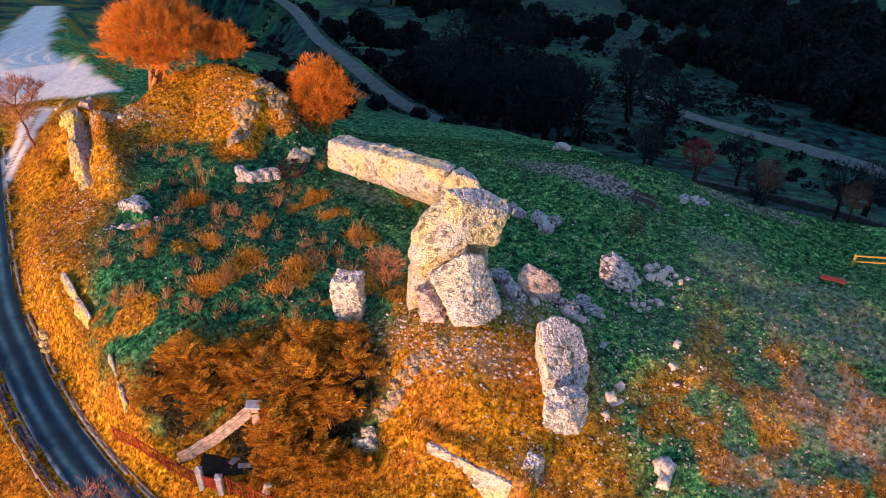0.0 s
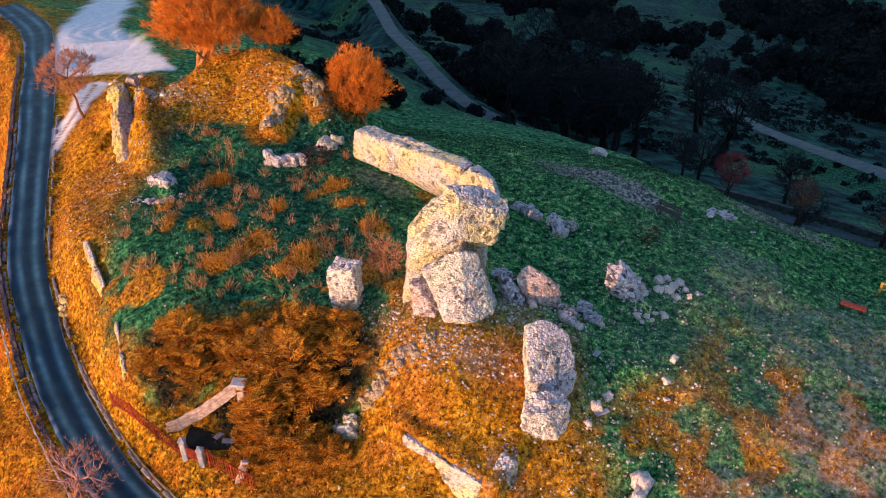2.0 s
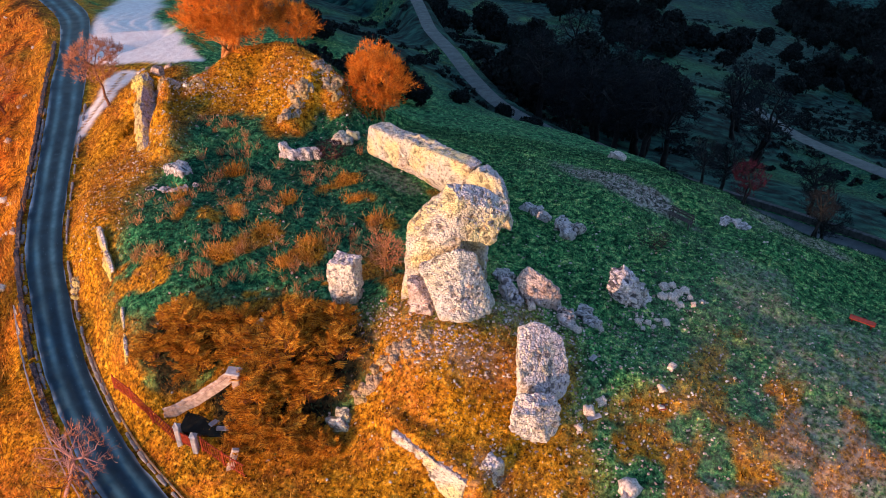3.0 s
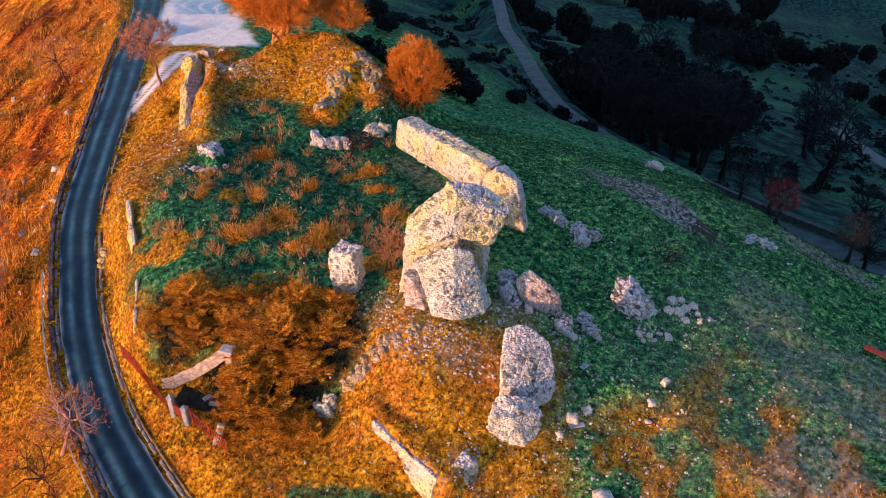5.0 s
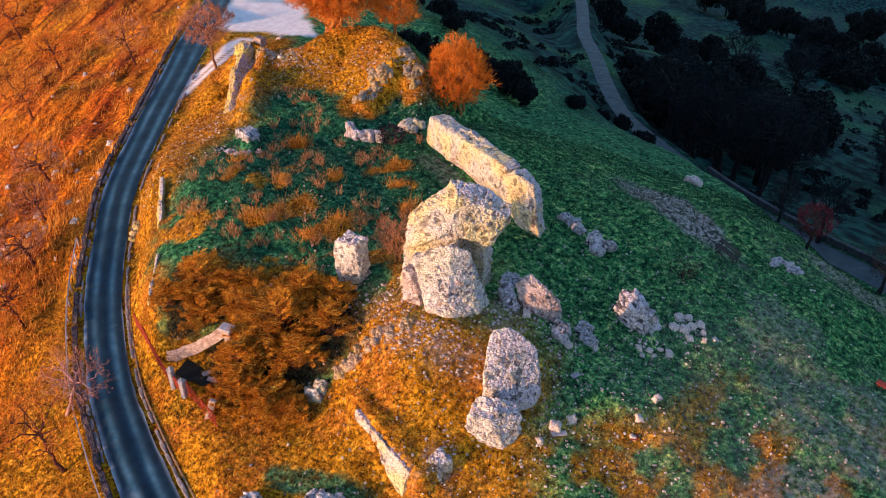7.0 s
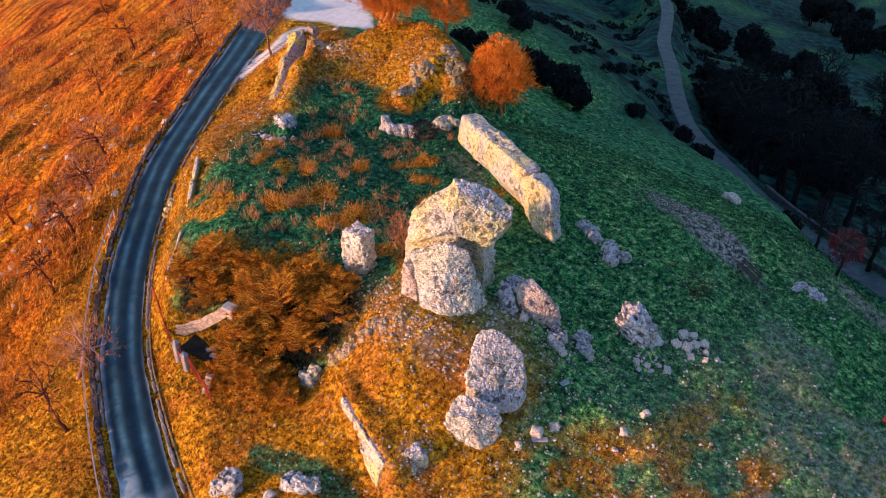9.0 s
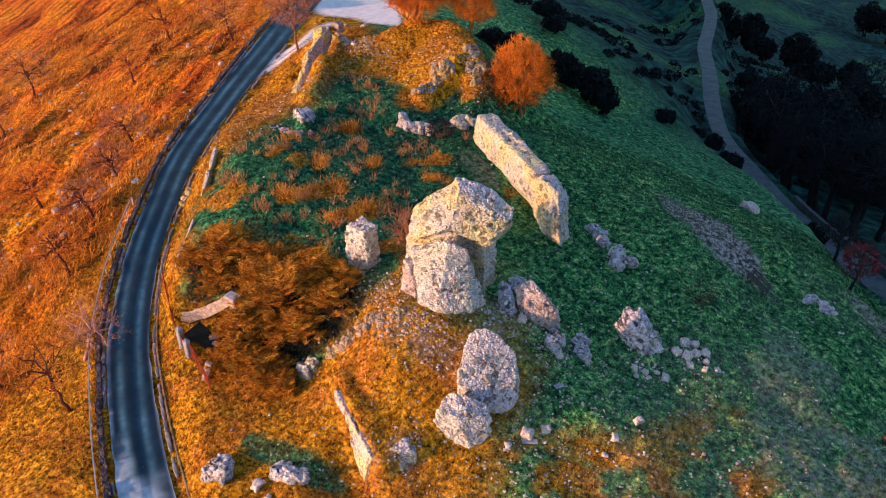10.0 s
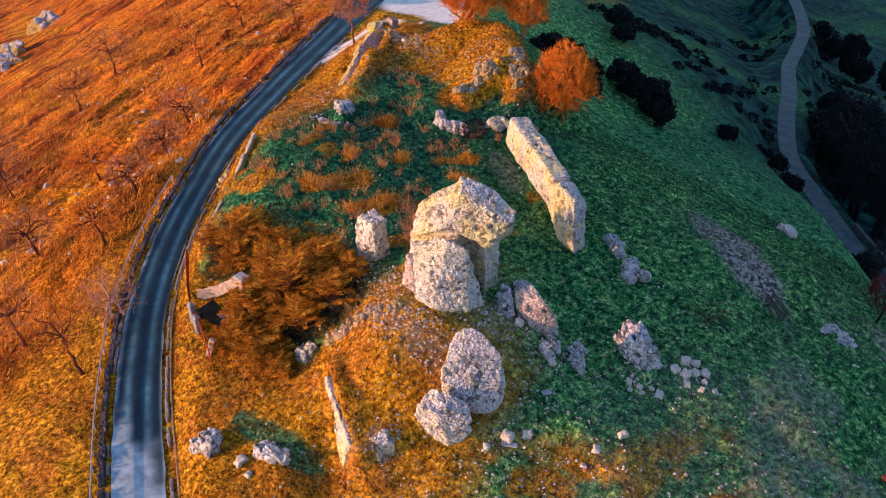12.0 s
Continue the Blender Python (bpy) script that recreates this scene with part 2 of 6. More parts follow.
def noise_at(n, l, size, detail=4.0, stretch=None, kind="Object", harsh=0.5):
    t = n.new("ShaderNodeTexNoise")
    c = n.new("ShaderNodeTexCoord")
    source = c.outputs[kind]
    if stretch:
        mp = n.new("ShaderNodeMapping")
        mp.inputs["Scale"].default_value = stretch
        l.new(source, mp.inputs[0])
        source = mp.outputs[0]
    l.new(source, t.inputs["Vector"])
    t.inputs["Scale"].default_value, t.inputs["Detail"].default_value = 1.0 / size, detail
    t.inputs["Roughness"].default_value = harsh
    return t.outputs["Fac"]


def mixed(n, l, fac, a, b, mode="MIX"):
    x = n.new("ShaderNodeMix")
    x.data_type, x.blend_type = "RGBA", mode
    for socket, v in ((x.inputs[0], fac), (x.inputs[6], a), (x.inputs[7], b)):
        if isinstance(v, (int, float)):
            socket.default_value = v
        elif isinstance(v, tuple):
            socket.default_value = (*v, 1)
        else:
            l.new(v, socket)
    return x.outputs[2]


def bumped(n, l, b, height, strength=0.5, distance=0.05):
    u = n.new("ShaderNodeBump")
    u.inputs["Strength"].default_value, u.inputs["Distance"].default_value = strength, distance
    l.new(height, u.inputs["Height"])
    l.new(u.outputs[0], b.inputs["Normal"])


def attribute(n, name):
    a = n.new("ShaderNodeAttribute")
    a.attribute_name = name
    return a.outputs["Fac"]


def ground_material():
    m, n, l, b = material("turf", 0.95, 0, 0.1)
    green = ramp(n, l, noise_at(n, l, 0.42, 10, harsh=0.75), [(0.39, (0.001, 0.012, 0.008)), (0.475, (0.012, 0.105, 0.048)), (0.54, (0.038, 0.21, 0.085)), (0.63, (0.17, 0.38, 0.17))])
    shade = ramp(n, l, noise_at(n, l, 1.3, 6), [(0.36, (0.65, 0.72, 0.75)), (0.5, (1, 1, 1)), (0.66, (1.15, 1.1, 1.05))])
    green = mixed(n, l, 1.0, green, shade, "MULTIPLY")
    green2 = mixed(n, l, ramp(n, l, noise_at(n, l, 4.5, 5), [(0.45, (0, 0, 0)), (0.70, (0.8, 0.8, 0.8))]), green, mixed(n, l, 1.0, green, (1.7, 1.25, 1.15), "MULTIPLY"))
    dry = ramp(n, l, noise_at(n, l, 0.38, 10, harsh=0.75), [(0.36, (0.05, 0.016, 0.002)), (0.45, (0.27, 0.102, 0.004)), (0.54, (0.54, 0.225, 0.009)), (0.63, (0.92, 0.46, 0.05))])
    rust = ramp(n, l, noise_at(n, l, 3.2, 6), [(0.46, (0, 0, 0)), (0.62, (0.55, 0.55, 0.55))])
    dry2 = mixed(n, l, rust, dry, ramp(n, l, noise_at(n, l, 0.45, 10, harsh=0.75), [(0.38, (0.03, 0.005, 0.001)), (0.49, (0.28, 0.06, 0.008)), (0.62, (0.70, 0.23, 0.055))]))
    mp = n.new("ShaderNodeMapping")
    mp.inputs["Rotation"].default_value = (0, 0, radians(-24))
    mp.inputs["Scale"].default_value = (1.0, 0.16, 0.4)
    tc = n.new("ShaderNodeTexCoord")
    l.new(tc.outputs["Object"], mp.inputs[0])
    streak = n.new("ShaderNodeTexNoise")
    streak.inputs["Scale"].default_value, streak.inputs["Detail"].default_value = 0.75, 7
    l.new(mp.outputs[0], streak.inputs["Vector"])
    lines = ramp(n, l, streak.outputs["Fac"], [(0.36, (0.40, 0.28, 0.24)), (0.5, (1.1, 1.05, 1)), (0.66, (1.5, 1.45, 1.3))])
    red = ramp(n, l, noise_at(n, l, 7.0, 6), [(0.42, (1.1, 0.88, 0.85)), (0.60, (1.05, 0.70, 0.90))])
    broad = ramp(n, l, noise_at(n, l, 11.0, 5), [(0.38, (0.50, 0.36, 0.42)), (0.48, (0.95, 0.85, 0.85)), (0.62, (0.98, 1.12, 0.9))])
    red = mixed(n, l, 1.0, red, broad, "MULTIPLY")
    dry2 = mixed(n, l, attribute(n, "slope"), dry2, mixed(n, l, 1.0, mixed(n, l, 1.0, dry2, lines, "MULTIPLY"), red, "MULTIPLY"))
    # shade painted as darker turf, open turf lifted brighter
    green2 = mixed(n, l, attribute(n, "turf_shade"), mixed(n, l, 1.0, green2, (2.5, 1.42, 1.08), "MULTIPLY"), mixed(n, l, 1.0, green2, (0.75, 0.80, 0.85), "MULTIPLY"))
    # sunlit orange over shaded green, put into the turf colour
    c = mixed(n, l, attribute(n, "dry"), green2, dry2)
    # near-black shade painted on the ground under the thicket
    c = mixed(n, l, attribute(n, "thicket_shade"), c, ramp(n, l, noise_at(n, l, 0.3, 6), [(0.4, (0.012, 0.010, 0.006)), (0.6, (0.07, 0.045, 0.018))]))
    # single tufts and the dark gaps between them
    tufts = ramp(n, l, noise_at(n, l, 0.17, 4, harsh=0.7), [(0.37, (0.12, 0.13, 0.14)), (0.45, (0.85, 0.85, 0.85)), (0.55, (1.1, 1.1, 1.1)), (0.66, (2.0, 1.9, 1.75))])
    c = mixed(n, l, 1.0, c, tufts, "MULTIPLY")
    hollows = ramp(n, l, noise_at(n, l, 0.5, 3), [(0.33, (0.45, 0.50, 0.50)), (0.42, (1, 1, 1))])
    c = mixed(n, l, 1.0, c, hollows, "MULTIPLY")
    # near-black teal for the valley's scrub and its painted shade alike
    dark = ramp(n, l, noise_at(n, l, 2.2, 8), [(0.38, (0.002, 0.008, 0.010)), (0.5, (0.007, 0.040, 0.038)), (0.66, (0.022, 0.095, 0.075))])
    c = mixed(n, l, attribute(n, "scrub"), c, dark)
    c = mixed(n, l, attribute(n, "heath"), c, ramp(n, l, noise_at(n, l, 0.3, 9), [(0.40, (0.06, 0.05, 0.045)), (0.49, (0.26, 0.20, 0.175)), (0.62, (0.52, 0.42, 0.38))]))
    grit = ramp(n, l, noise_at(n, l, 0.22, 5), [(0.35, (0.13, 0.07, 0.045)), (0.65, (0.52, 0.36, 0.28))])
    c = mixed(n, l, attribute(n, "grit"), c, grit)
    pale = ramp(n, l, noise_at(n, l, 0.7, 8), [(0.3, (0.80, 0.64, 0.63)), (0.7, (0.95, 0.82, 0.80))])
    c = mixed(n, l, attribute(n, "gravel"), c, pale)
    l.new(c, b.inputs["Base Color"])
    bumped(n, l, b, noise_at(n, l, 0.35, 10, harsh=0.7), 0.8, 0.08)
    return m


def stone_material(name, light=(0.72, 0.61, 0.55), dark=(0.075, 0.038, 0.032), lichen=(0.84, 0.645, 0.29), tan=(0.46, 0.20, 0.12), jointed=0.75):
    m, n, l, b = material(name, 0.92, 0, 0.15)
    # broad tone, yellow lichen in wide patches, rusty blots
    base = ramp(n, l, noise_at(n, l, 0.35, 8), [(0.32, tuple(0.70 * k for k in light)), (0.52, light)])
    base = mixed(n, l, ramp(n, l, noise_at(n, l, 1.9, 7), [(0.43, (0, 0, 0)), (0.58, (0.75, 0.75, 0.75))]), base, lichen)
    base = mixed(n, l, ramp(n, l, noise_at(n, l, 0.5, 8), [(0.60, (0, 0, 0)), (0.70, (0.7, 0.7, 0.7))]), base, tan)
    # grey-lilac with dark specks, painting shade onto tops and turned-away faces
    sky_lilac = ramp(n, l, noise_at(n, l, 0.13, 9), [(0.30, (0.07, 0.055, 0.065)), (0.38, (0.48, 0.39, 0.455)), (0.58, (0.78, 0.655, 0.73))])
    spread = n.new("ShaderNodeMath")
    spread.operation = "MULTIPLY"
    l.new(attribute(n, "sky_lilac"), spread.inputs[0])
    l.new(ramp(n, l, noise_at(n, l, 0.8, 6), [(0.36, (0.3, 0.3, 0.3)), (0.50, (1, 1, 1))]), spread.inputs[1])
    base = mixed(n, l, spread.outputs[0], base, sky_lilac)
    # small pits drawn out along the courses
    pits = ramp(n, l, noise_at(n, l, 0.10, 6, (1.0, 1.0, 1.7)), [(0.33, (1, 1, 1)), (0.37, (0, 0, 0))])
    c = mixed(n, l, pits, base, dark)
    # open joints between the stones of the courses
    tc, wob, add, mp, vo = (n.new("ShaderNode" + k) for k in ("TexCoord", "TexNoise", "VectorMath", "Mapping", "TexVoronoi"))
    wob.inputs["Scale"].default_value = 2.2
    l.new(tc.outputs["Object"], wob.inputs["Vector"])
    scaled = n.new("ShaderNodeVectorMath")
    scaled.operation, scaled.inputs["Scale"].default_value = "SCALE", 0.22
    l.new(wob.outputs["Color"], scaled.inputs[0])
    l.new(tc.outputs["Object"], add.inputs[0])
    l.new(scaled.outputs[0], add.inputs[1])
    l.new(add.outputs[0], mp.inputs[0])
    mp.inputs["Rotation"].default_value, mp.inputs["Scale"].default_value = (0.35, -0.4, 0.3), (1.0, 1.0, 1.8)
    vo.feature, vo.inputs["Scale"].default_value = "DISTANCE_TO_EDGE", 1 / 0.19
    l.new(mp.outputs[0], vo.inputs["Vector"])
    line = ramp(n, l, vo.outputs["Distance"], [(0.03, (1, 1, 1)), (0.13, (0, 0, 0))])
    some = ramp(n, l, noise_at(n, l, 0.22, 5), [(0.50, (0, 0, 0)), (0.60, (0.85, 0.85, 0.85))])
    c = mixed(n, l, mixed(n, l, 1.0, line, some, "MULTIPLY"), c, dark)
    gap = n.new("ShaderNodeMath")
    gap.operation, gap.inputs[1].default_value = "MULTIPLY", jointed
    l.new(attribute(n, "joint"), gap.inputs[0])
    c = mixed(n, l, gap.outputs[0], c, tuple(0.7 * k for k in dark))
    l.new(c, b.inputs["Base Color"])
    crown = ramp(n, l, vo.outputs["Distance"], [(0.0, (0, 0, 0)), (0.25, (0.7, 0.7, 0.7)), (0.6, (1, 1, 1))])
    bumped(n, l, b, mixed(n, l, 0.5, crown, noise_at(n, l, 0.12, 9, (1.0, 1.0, 1.8))), 1.0, 0.11)
    return m


def plain_material(name, low, high, size=0.2, rough=0.85, bump=0.3, specular=0.3, metal=0.0):
    m, n, l, b = material(name, rough, metal, specular)
    l.new(ramp(n, l, noise_at(n, l, size, 6), [(0.3, low), (0.7, high)]), b.inputs["Base Color"])
    if bump:
        bumped(n, l, b, noise_at(n, l, size * 0.4, 6), bump, 0.03)
    return m


def tinted(name, stops, patch=1.1, low=(0.7, 0.7, 0.7), high=(1.1, 1.1, 1.1)):
    """A tone of its own for each twig or spray, and broad patches over them."""
    m, n, l, b = material(name, 0.9, 0, 0.2)
    g = n.new("ShaderNodeNewGeometry")
    tone = ramp(n, l, g.outputs["Random Per Island"], stops)
    l.new(mixed(n, l, 1.0, tone, ramp(n, l, noise_at(n, l, patch, 4), [(0.4, low), (0.6, high)]), "MULTIPLY"), b.inputs["Base Color"])
    return m


TURF = ground_material()
STONE = stone_material("limestone_masonry")
GREY_STONE = stone_material("grey_limestone", (0.78, 0.67, 0.71), (0.05, 0.04, 0.045), (0.5, 0.42, 0.36), (0.48, 0.26, 0.18), 1.0)
CREAM_STONE = stone_material("cream_pink_limestone", (0.80, 0.68, 0.63), (0.075, 0.04, 0.036), (0.82, 0.68, 0.50), (0.52, 0.26, 0.18))
GOLDEN_STONE = stone_material("golden_limestone", (0.74, 0.52, 0.28), (0.10, 0.045, 0.02), (0.84, 0.64, 0.16), (0.50, 0.20, 0.08))
PINK_STONE = stone_material("pink_limestone", (0.72, 0.54, 0.51), (0.07, 0.035, 0.032), (0.62, 0.40, 0.33), (0.55, 0.24, 0.14))
WARM_STONE = stone_material("warm_rubble", (0.52, 0.36, 0.26), (0.07, 0.03, 0.02), (0.5, 0.34, 0.12), (0.40, 0.16, 0.06))


def loose_material():
    m, n, l, b = material("pale_stone", 0.9, 0, 0.2)
    g = n.new("ShaderNodeNewGeometry")
    tone = ramp(n, l, g.outputs["Random Per Island"], [(0.0, (0.34, 0.22, 0.19)), (0.5, (0.62, 0.46, 0.42)), (1.0, (0.86, 0.74, 0.68))])
    grain = ramp(n, l, noise_at(n, l, 0.12, 7), [(0.35, (0.45, 0.42, 0.42)), (0.6, (1.05, 1.0, 0.98))])
    l.new(mixed(n, l, 1.0, tone, grain, "MULTIPLY"), b.inputs["Base Color"])
    bumped(n, l, b, noise_at(n, l, 0.1, 6), 0.5, 0.03)
    return m


PALE_STONE = loose_material()
BARK = plain_material("bark", (0.12, 0.04, 0.02), (0.28, 0.11, 0.06), 0.15)
PINK_BARK = plain_material("pale_pink_bark", (0.36, 0.14, 0.12), (0.62, 0.32, 0.28), 0.3)
RED_BARK = plain_material("red_brown_bark", (0.06, 0.014, 0.008), (0.16, 0.04, 0.025), 0.15)
# dark bark and twigs carry the valley's shade in their base colour
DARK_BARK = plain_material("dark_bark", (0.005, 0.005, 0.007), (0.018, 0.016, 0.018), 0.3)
TWIG_ORANGE = tinted("orange_twigs", [(0.0, (0.34, 0.06, 0.006)), (0.5, (0.76, 0.20, 0.016)), (1.0, (1.0, 0.42, 0.06))], 1.4, (0.8, 0.75, 0.75))
TWIG_PINK = tinted("pink_twigs", [(0.0, (0.22, 0.07, 0.04)), (0.5, (0.52, 0.19, 0.10)), (1.0, (0.80, 0.38, 0.22))], 0.9)
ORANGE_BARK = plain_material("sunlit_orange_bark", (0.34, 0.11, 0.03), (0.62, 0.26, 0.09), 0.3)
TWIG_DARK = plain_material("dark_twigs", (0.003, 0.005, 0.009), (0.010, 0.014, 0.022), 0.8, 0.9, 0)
# red twigs darkened as if standing in the brow's shade
TWIG_RED = tinted("dark_red_twigs", [(0.0, (0.012, 0.003, 0.010)), (1.0, (0.055, 0.012, 0.034))])
STRAW = tinted("straw", [(0.0, (0.30, 0.09, 0.03)), (0.5, (0.60, 0.25, 0.10)), (1.0, (0.88, 0.50, 0.26))], 0.5)
# leaves near black, with the valley shade put into them
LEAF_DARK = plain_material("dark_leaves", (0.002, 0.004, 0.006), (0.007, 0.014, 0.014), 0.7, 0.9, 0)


JUNIPER = tinted("juniper_sprays", [(0.0, (0.07, 0.018, 0.002)), (0.35, (0.48, 0.15, 0.008)), (0.7, (0.82, 0.33, 0.018)), (1.0, (1.0, 0.58, 0.08))], 0.8, (0.72, 0.62, 0.55), (1.05, 1.0, 1.0))


# ---- building blocks ----
def mesh_of(name, verts, faces, mat=None, smooth=False, marks=None):
    me = bpy.data.meshes.new(name)
    verts = np.asarray(verts, np.float32)
    if isinstance(faces, np.ndarray):
        k = faces.shape[1]
        me.vertices.add(len(verts))
        me.vertices.foreach_set("co", verts.ravel())
        me.loops.add(faces.size)
        me.loops.foreach_set("vertex_index", faces.astype(np.int32).ravel())
        me.polygons.add(len(faces))
        me.polygons.foreach_set("loop_start", np.arange(len(faces), dtype=np.int32) * k)
        me.polygons.foreach_set("loop_total", np.full(len(faces), k, np.int32))
        me.update(calc_edges=True)
    else:
        me.from_pydata([tuple(v) for v in verts], [], faces)
    if smooth:
        me.polygons.foreach_set("use_smooth", np.ones(len(me.polygons), bool))
    for key, values in (marks or {}).items():
        me.attributes.new(key, "FLOAT", "POINT").data.foreach_set("value", np.asarray(values, np.float32))
    if mat:
        me.materials.append(mat)
    return me


def part(name, me, parent=None, label="", at=None):
    ob = new(name, me)
    if parent:
        ob.parent = parent
    if at is not None:
        ob.matrix_basis = at
    if label:
        ob["label"] = label
    return ob


def thing(name, at, label, category, group="", kind=""):
    ob = new(name)
    ob.empty_display_size = 0.3
    ob.matrix_basis = at
    return tagged(ob, label, category, group, kind)


def cube_grid(n):
    """Vertices on a cube -1 .. 1 with n cells an edge, and its quads."""
    index, verts, faces = {}, [], []

    def vid(p):
        if p not in index:
            index[p] = len(verts)
            verts.append([2 * c / n - 1 for c in p])
        return index[p]
    for axis in range(3):
        u, v = (axis + 1) % 3, (axis + 2) % 3
        for side in (0, n):
            for i in range(n):
                for j in range(n):
                    quad = []
                    for a, b in ((i, j), (i + 1, j), (i + 1, j + 1), (i, j + 1)):
                        p = [0, 0, 0]
                        p[axis], p[u], p[v] = side, a, b
                        quad.append(vid(tuple(p)))
                    faces.append(quad if side else quad[::-1])
    return np.array(verts), np.array(faces)


GRIDS = {}


def hewn(bottom, top, n=24, round_off=0.12, rough=0.12, course=0.24, relief=0.03, seed=0, lump=1.1, crack=1.0):
    """A broken lump of masonry between four bottom and four top corners (the same way round), edges worn, stones standing proud."""
    if n not in GRIDS:
        GRIDS[n] = cube_grid(n)
    g, faces = GRIDS[n]
    corner = np.array([*bottom, *top], float)
    soft = g * (1 - round_off * (np.abs(g[:, [1, 2, 0]]) ** 6 + np.abs(g[:, [2, 0, 1]]) ** 6) / 2)
    u, v, w = ((soft + 1) / 2).T
    weights = np.stack([(1 - u) * (1 - v) * (1 - w), u * (1 - v) * (1 - w), u * v * (1 - w), (1 - u) * v * (1 - w),
                        (1 - u) * (1 - v) * w, u * (1 - v) * w, u * v * w, (1 - u) * v * w], 1)
    p = weights @ corner
    middle = p.mean(0)
    way = p - middle
    way /= np.linalg.norm(way, axis=1)[:, None]
    q = p + seed * 7.3
    p = p + way * (rough * fbm(q[:, 0] / lump, q[:, 1] / lump, q[:, 2] / lump, 4, seed))[:, None]
    d1, d2, tone = cells(q / course, seed)
    edge = np.clip((d2 - d1) / 0.22, 0, 1)
    p = p + way * (0.055 * fbm(q[:, 0] / 0.24, q[:, 1] / 0.24, q[:, 2] / 0.24, 2, seed + 40))[:, None]
    p = p + way * (relief * (edge - 0.6) + relief * 0.9 * (tone - 0.5) * edge)[:, None]
    return p, faces, np.clip(((1 - edge) * 1.6 - 0.9 * vnoise(q[:, 0] * 1.6, q[:, 1] * 1.6, q[:, 2] * 1.6, seed + 2) - 0.75) * crack, 0, 1)


def hull_planes(points):
    """Outward normals and distances from the middle of the planes round a set of points."""
    middle = np.mean(points, axis=0)
    bm = bmesh.new()
    for p in points:
        bm.verts.new(p)
    bmesh.ops.convex_hull(bm, input=bm.verts[:])
    bm.normal_update()
    planes = []
    for f in bm.faces:
        a = np.array(f.normal)
        d = float(a @ (np.array(f.verts[0].co) - middle))
        if abs(d) > 1e-4:
            planes.append((a * math.copysign(1, d), abs(d)))
    bm.free()
    return middle, np.array([p[0] for p in planes]), np.array([p[1] for p in planes])


def lump(points, n=60, seed=0, lay=(0.0, 0.0, 1.0), rough=0.09, edge=42.0, stones=0.30, relief=0.055, gaps=0.5):
    """A fallen piece of coursed masonry round a set of corners: edges worn, courses across lay, single stones proud or lost."""
    if n not in GRIDS:
        GRIDS[n] = cube_grid(n)
    g, faces = GRIDS[n]
    pts = np.array(points, float)
    middle, normals, far = hull_planes(pts)
    way = g * (pts.max(0) - pts.min(0)) / 2
    way /= np.linalg.norm(way, axis=1)[:, None]
    k = np.maximum(way @ normals.T, 0) / far
    p = middle + way / ((k ** edge).sum(1) ** (1 / edge))[:, None]
    q = p + seed * 7.3
    up = Vector(lay).normalized()
    across = up.orthogonal().normalized()
    frame_of = np.array([across, up.cross(across), up])
    local = (q @ frame_of.T) * np.array([1.0, 1.0, 1.75]) / stones
    local = local + 0.25 * np.stack([vnoise(q[:, 0] / 0.7, q[:, 1] / 0.7, q[:, 2] / 0.7, seed + 60 + i) for i in range(3)], 1)
    d1, d2, tone = cells(local, seed)
    joint = 1 - np.clip((d2 - d1) / 0.20, 0, 1)
    hole = step(0.90, 0.95, tone)
    p = p + way * (rough * fbm(q[:, 0] / 1.1, q[:, 1] / 1.1, q[:, 2] / 1.1, 4, seed) + 0.07 * fbm(q[:, 0] / 0.26, q[:, 1] / 0.26, q[:, 2] / 0.26, 2, seed + 40))[:, None]
    p = p + way * (relief * (1.1 * (tone - 0.5) - 0.9 * joint - 1.4 * hole))[:, None]
    patchy = step(-0.5, 0.35, vnoise(q[:, 0] * 1.3, q[:, 1] * 1.3, q[:, 2] * 1.3, seed + 2) + 0.4 * vnoise(q[:, 0] * 4, q[:, 1] * 4, q[:, 2] * 4, seed + 3))
    return p, faces, np.clip(np.maximum(joint * patchy * 0.9 * gaps, hole * 0.85), 0, 1)


def joined(pieces):
    verts, faces, joint, at = [], [], [], 0
    for p, f, j in pieces:
        verts.append(p), faces.append(f + at), joint.append(j)
        at += len(p)
    return np.concatenate(verts), np.concatenate(faces), np.concatenate(joint)


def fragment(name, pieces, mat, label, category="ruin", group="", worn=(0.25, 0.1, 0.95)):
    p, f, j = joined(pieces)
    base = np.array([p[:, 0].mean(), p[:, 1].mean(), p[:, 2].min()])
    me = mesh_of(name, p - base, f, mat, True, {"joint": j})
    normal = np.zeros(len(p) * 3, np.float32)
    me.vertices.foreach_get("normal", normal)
    # worn points along the faces that take the lilac shade colour
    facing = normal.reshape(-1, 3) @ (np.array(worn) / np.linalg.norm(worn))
    me.attributes.new("sky_lilac", "FLOAT", "POINT").data.foreach_set("value", step(0.60, 0.80, facing).astype(np.float32))
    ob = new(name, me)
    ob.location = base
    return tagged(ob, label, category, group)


# ---- the ground ----
def axis(low, high, fine, reach, grow=1.09):
    a = list(np.arange(low, high + 1e-6, fine))
    gap = fine
    while a[-1] < reach:
        gap *= grow
        a.append(a[-1] + gap)
    gap = fine
    while a[0] > -reach:
        gap *= grow
        a.insert(0, a[0] - gap)
    return np.array(a)


